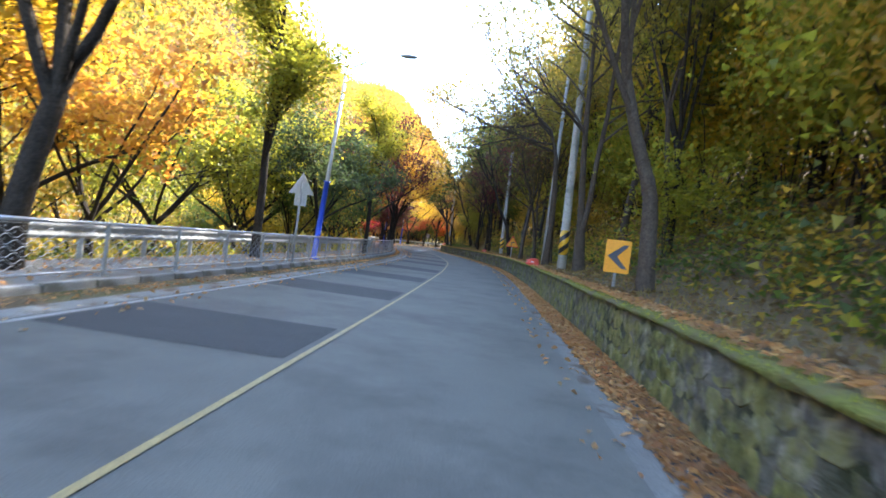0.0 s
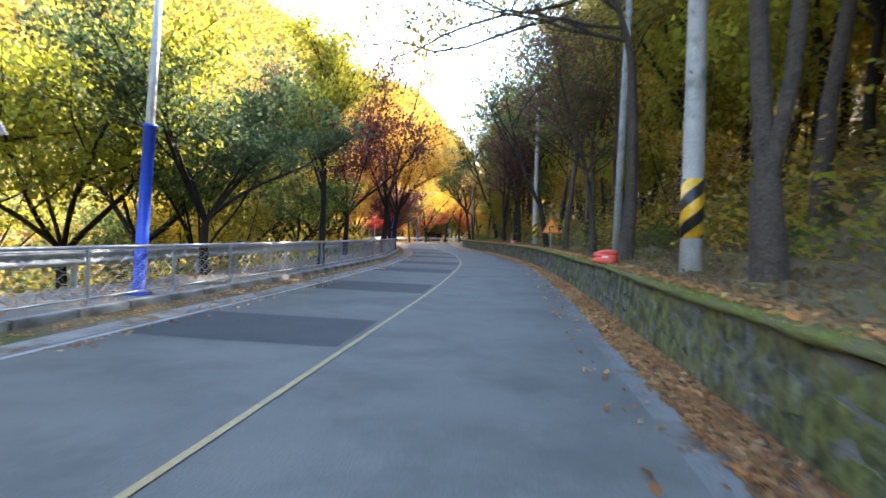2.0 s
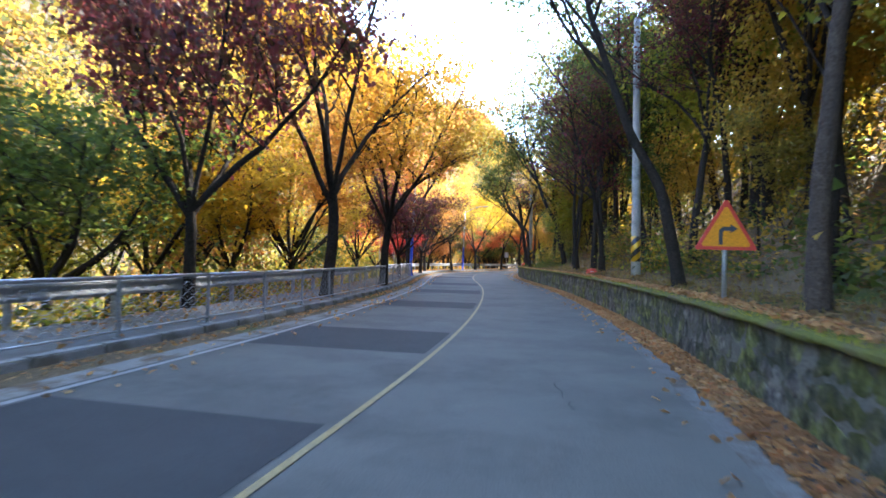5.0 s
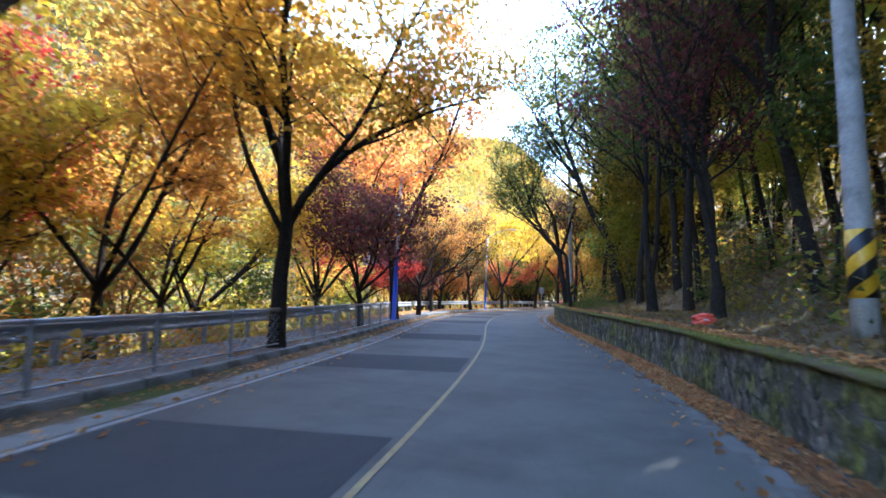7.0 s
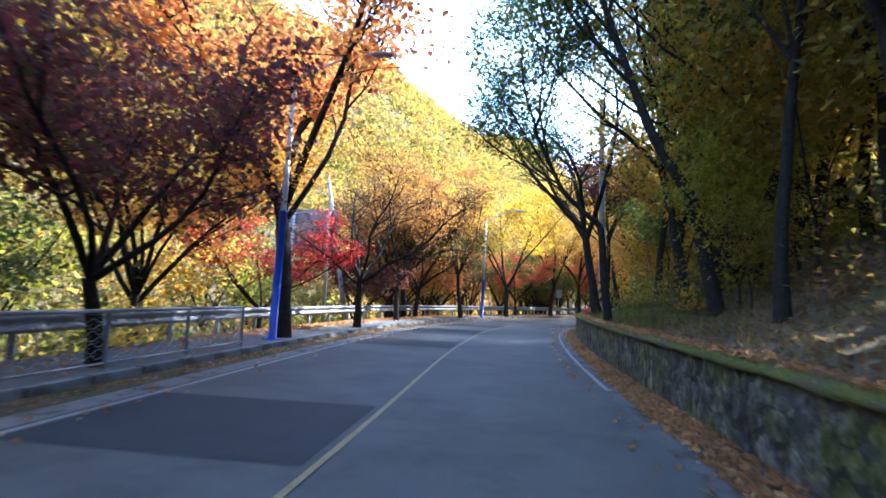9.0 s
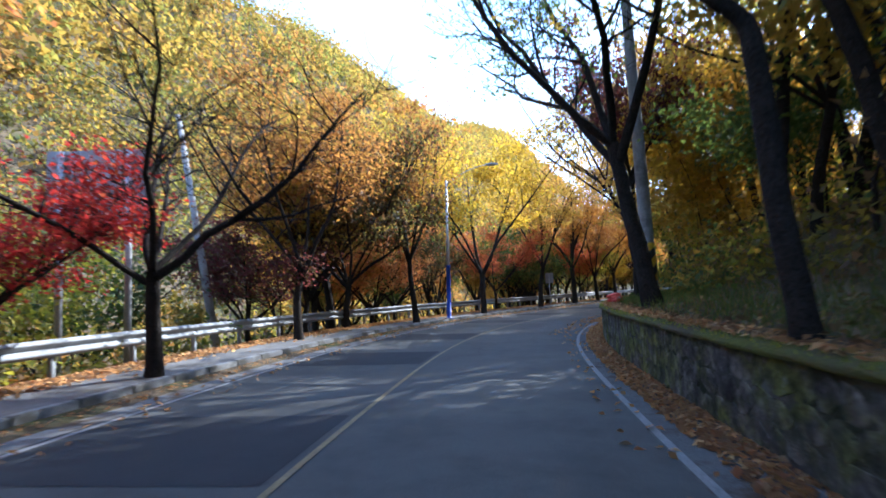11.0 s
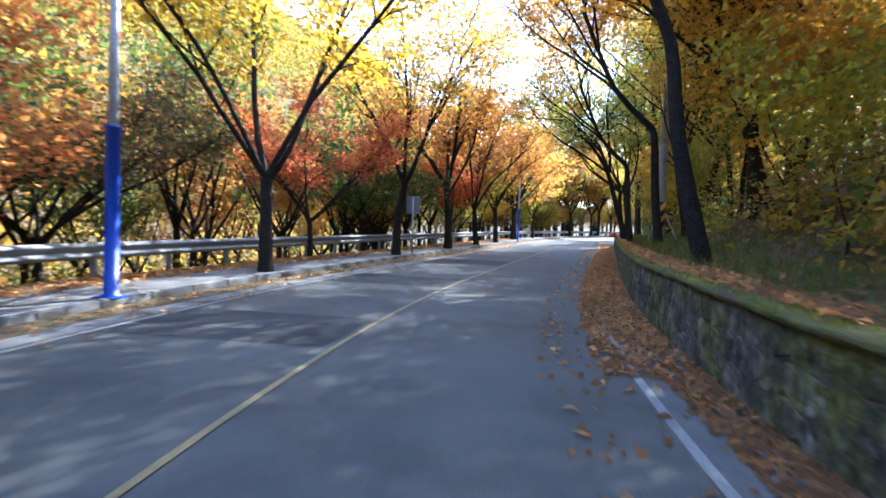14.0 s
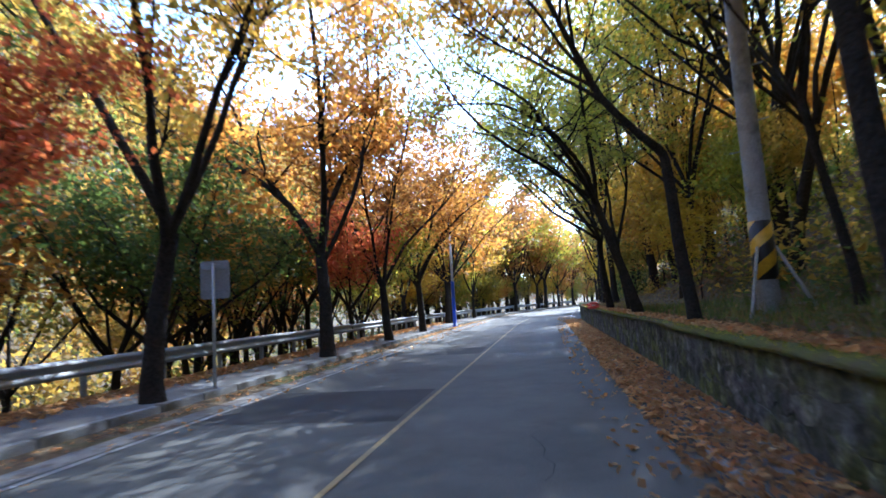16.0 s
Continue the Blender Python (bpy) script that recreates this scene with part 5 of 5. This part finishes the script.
for k, (mat, n) in enumerate(((GREEN, 110), (OLIVE, 90), (GOLD, 60), (RUST, 60), (LIME, 40))):
    stuff("undergrowth", "low bushes in the shade beyond the guardrail", "undergrowth", clumps(n, 80, 78, 170, -9.5, -32, 1.2, 1.4, 560 + k, 1.3), 0.17, 580 + k, mat)
for k, (mat, n) in enumerate(((HAZE_GOLD, 1800), (HAZE_GREEN, 1200), (HAZE_RUST, 600))):
    stuff("far_woods", "autumn woods covering the far hillside", "woods", clumps(int(n * 0.8), 80, 8, 520, -62, -125, 4.2, 6.5, 260 + k, 1.0), 0.92, 280 + k, mat, 0.2)
    stuff("far_woods", "autumn woods at the foot of the far hillside", "woods", clumps(int(n * 0.33), 190, 30, 330, -28, -66, 3.4, 5.5, 660 + k, 1.1), 0.50, 680 + k, mat, 0.2)
for k, (mat, n) in enumerate(((OLIVE, 330), (GOLD, 280), (GREEN, 180), (RUST, 90))):
    stuff("far_woods", "dense woods up the shaded slope", "woods", clumps(n, 44, -40, 330, 21, 80, 2.6, 6.0, 360 + k, 1.0), 0.65, 380 + k, mat, 0.2)


def strewn(n, y0, y1, d0, d1, z, seed, peak=None):
    r = np.random.default_rng(seed)
    ys = r.uniform(y0, y1, n)
    ds = r.uniform(d0, d1, n) if peak is None else np.clip(r.normal(peak, (d1 - d0) / 4, n), d0, d1)
    out = np.empty((n, 3))
    for i in range(n):
        p = at(float(ys[i]), float(ds[i]))
        out[i] = (p.x, p.y, (ground_z(float(ys[i]), float(ds[i])) if z is None else z) + abs(r.normal(0, 0.012)) + 0.012)
    return out


stuff("leaf_litter", "dry brown leaves heaped at the wall's foot", "leaves", np.concatenate([strewn(19000, -4, 62, 3.26, 3.80, 0.0, 1), strewn(5000, 62, 84, 3.34, 3.80, 0.0, 18), strewn(12000, 84, 125, 2.8, 3.80, 0.0, 2), strewn(450, 0, 78, 2.7, 3.3, 0.0, 3), strewn(900, 78, 130, 2.2, 3.3, 0.0, 17)]), 0.075, 4, LITTER, 1.2)
stuff("leaf_litter", "dry leaves along the kerb", "leaves", np.concatenate([strewn(10000, -4, 130, -3.95, -3.5, 0.0, 5, -3.88), strewn(900, -4, 130, -3.4, -2.6, 0.0, 6)]), 0.07, 7, LITTER, 1.2)
stuff("leaf_litter", "fallen leaves on pavement and verge", "leaves", np.concatenate([strewn(1500, -4, 62, -6.1, -4.2, 0.155, 8), strewn(4500, 62, 130, -6.15, -4.2, 0.155, 9, -6.0), strewn(9000, -4, 130, -9.5, -6.2, None, 10), strewn(11000, 66, 128, -6.3, -5.35, 0.152, 14)]), 0.08, 11, LITTER, 1.2)
stuff("leaf_litter", "dry leaves caught in the moss of the coping", "leaves", strewn(15000, -4, 125, 3.84, 4.35, 0.885, 15), 0.07, 16, LITTER, 1.2)
stuff("leaf_litter", "leaf-strewn soil above the wall", "leaves", strewn(30000, -4, 125, 4.1, 9.0, None, 12), 0.085, 13, SHADED_LITTER, 1.0)


def grass(n, y0, y1, d0, d1, z, tall, seed, mat, name, label):
    r = np.random.default_rng(seed)
    V = np.empty((n, 3, 3))
    for i in range(n):
        y, d = r.uniform(y0, y1), r.uniform(d0, d1)
        p = at(float(y), float(d))
        b = np.array([p.x, p.y, ground_z(float(y), float(d)) if z is None else z])
        a = r.uniform(0, 6.28)
        w = np.array([math.cos(a), math.sin(a), 0]) * 0.008
        V[i] = b - w, b + w, b + np.array([r.normal(0, 0.35), r.normal(0, 0.35), 1]) * tall * r.uniform(0.4, 1.3)
    me = bpy.data.meshes.new(name)
    me.from_pydata(V.reshape(-1, 3).tolist(), [], [(3 * i, 3 * i + 1, 3 * i + 2) for i in range(n)])
    me.materials.append(mat)
    return tagged(new(name, me), label, "grass", kind="stuff")


grass(9000, -4, 120, 3.74, 4.1, 0.87, 0.05, 21, LIME, "moss_tufts", "short green moss and grass tufts on the coping")
grass(9000, -4, 120, 4.3, 7.0, None, 0.16, 22, OLIVE, "grass", "thin dry grass above the wall")
grass(12000, 62, 106, 4.2, 7.5, None, 0.22, 23, GREEN, "grass", "green weeds among the litter above the wall")

# ---- the wall's stones ----
def stone_mesh(seed):
    """An uneven flat-faced field stone, its face to -x (towards the road)."""
    r = random.Random(seed)
    n = 7
    ring = [(math.cos(2 * math.pi * k / n + r.uniform(-0.2, 0.2)), math.sin(2 * math.pi * k / n + r.uniform(-0.2, 0.2))) for k in range(n)]
    ring = [(max(-1, min(1, 1.18 * a)), max(-1, min(1, 1.18 * b))) for a, b in ring]
    V = [(0.10, a * 0.5, b * 0.5) for a, b in ring] + [(-0.001 + r.uniform(-0.004, 0.004), a * 0.5, b * 0.497) for a, b in ring] + [(-0.013 + r.uniform(-0.009, 0.009), a * 0.465, b * 0.465) for a, b in ring] + [(-0.015 + r.uniform(-0.012, 0.009), 0, 0)]
    F = []
    for k in range(n):
        k2 = (k + 1) % n
        F += [(k, k2, n + k2, n + k), (n + k, n + k2, 2 * n + k2, 2 * n + k), (2 * n + k, 2 * n + k2, 3 * n)]
    return mesh_of("stone", V, [f[::-1] for f in F], wall_stone)


STONES = [stone_mesh(s) for s in range(9)]
rs = random.Random(9)
rest_v, rest_f, singles = [], [], 0
rows = [(0.13, 0.27), (0.39, 0.26), (0.655, 0.27)]
for r_i, (zc, hh) in enumerate(rows):
    y = -6.0 + rs.uniform(0, 0.3)
    while y < 128:
        w = rs.uniform(0.20, 0.52)
        yc = y + w / 2
        p = at(yc, 3.80, zc + rs.uniform(-0.015, 0.015))
        m = pose(p.x, p.y, p.z, rs.uniform(-13, 13), 0, -math.degrees(heading(yc))) @ Matrix.Diagonal((1, w * 1.13, hh * rs.uniform(1.0, 1.26), 1))
        me = STONES[rs.randrange(9)]
        if 8 <= yc < 39 and singles < 300:
            part_mesh("stone", me, wall, m=m)
            singles += 1
        else:
            o = len(rest_v)
            rest_v += [m @ v.co for v in me.vertices]
            rest_f += [tuple(i + o for i in f.vertices) for f in me.polygons]
        y += w * math.cos(heading(yc)) if abs(heading(yc)) > 0.3 else w
tagged(part_mesh("stones", mesh_of("stones", rest_v, rest_f, wall_stone), wall), kind="stuff")
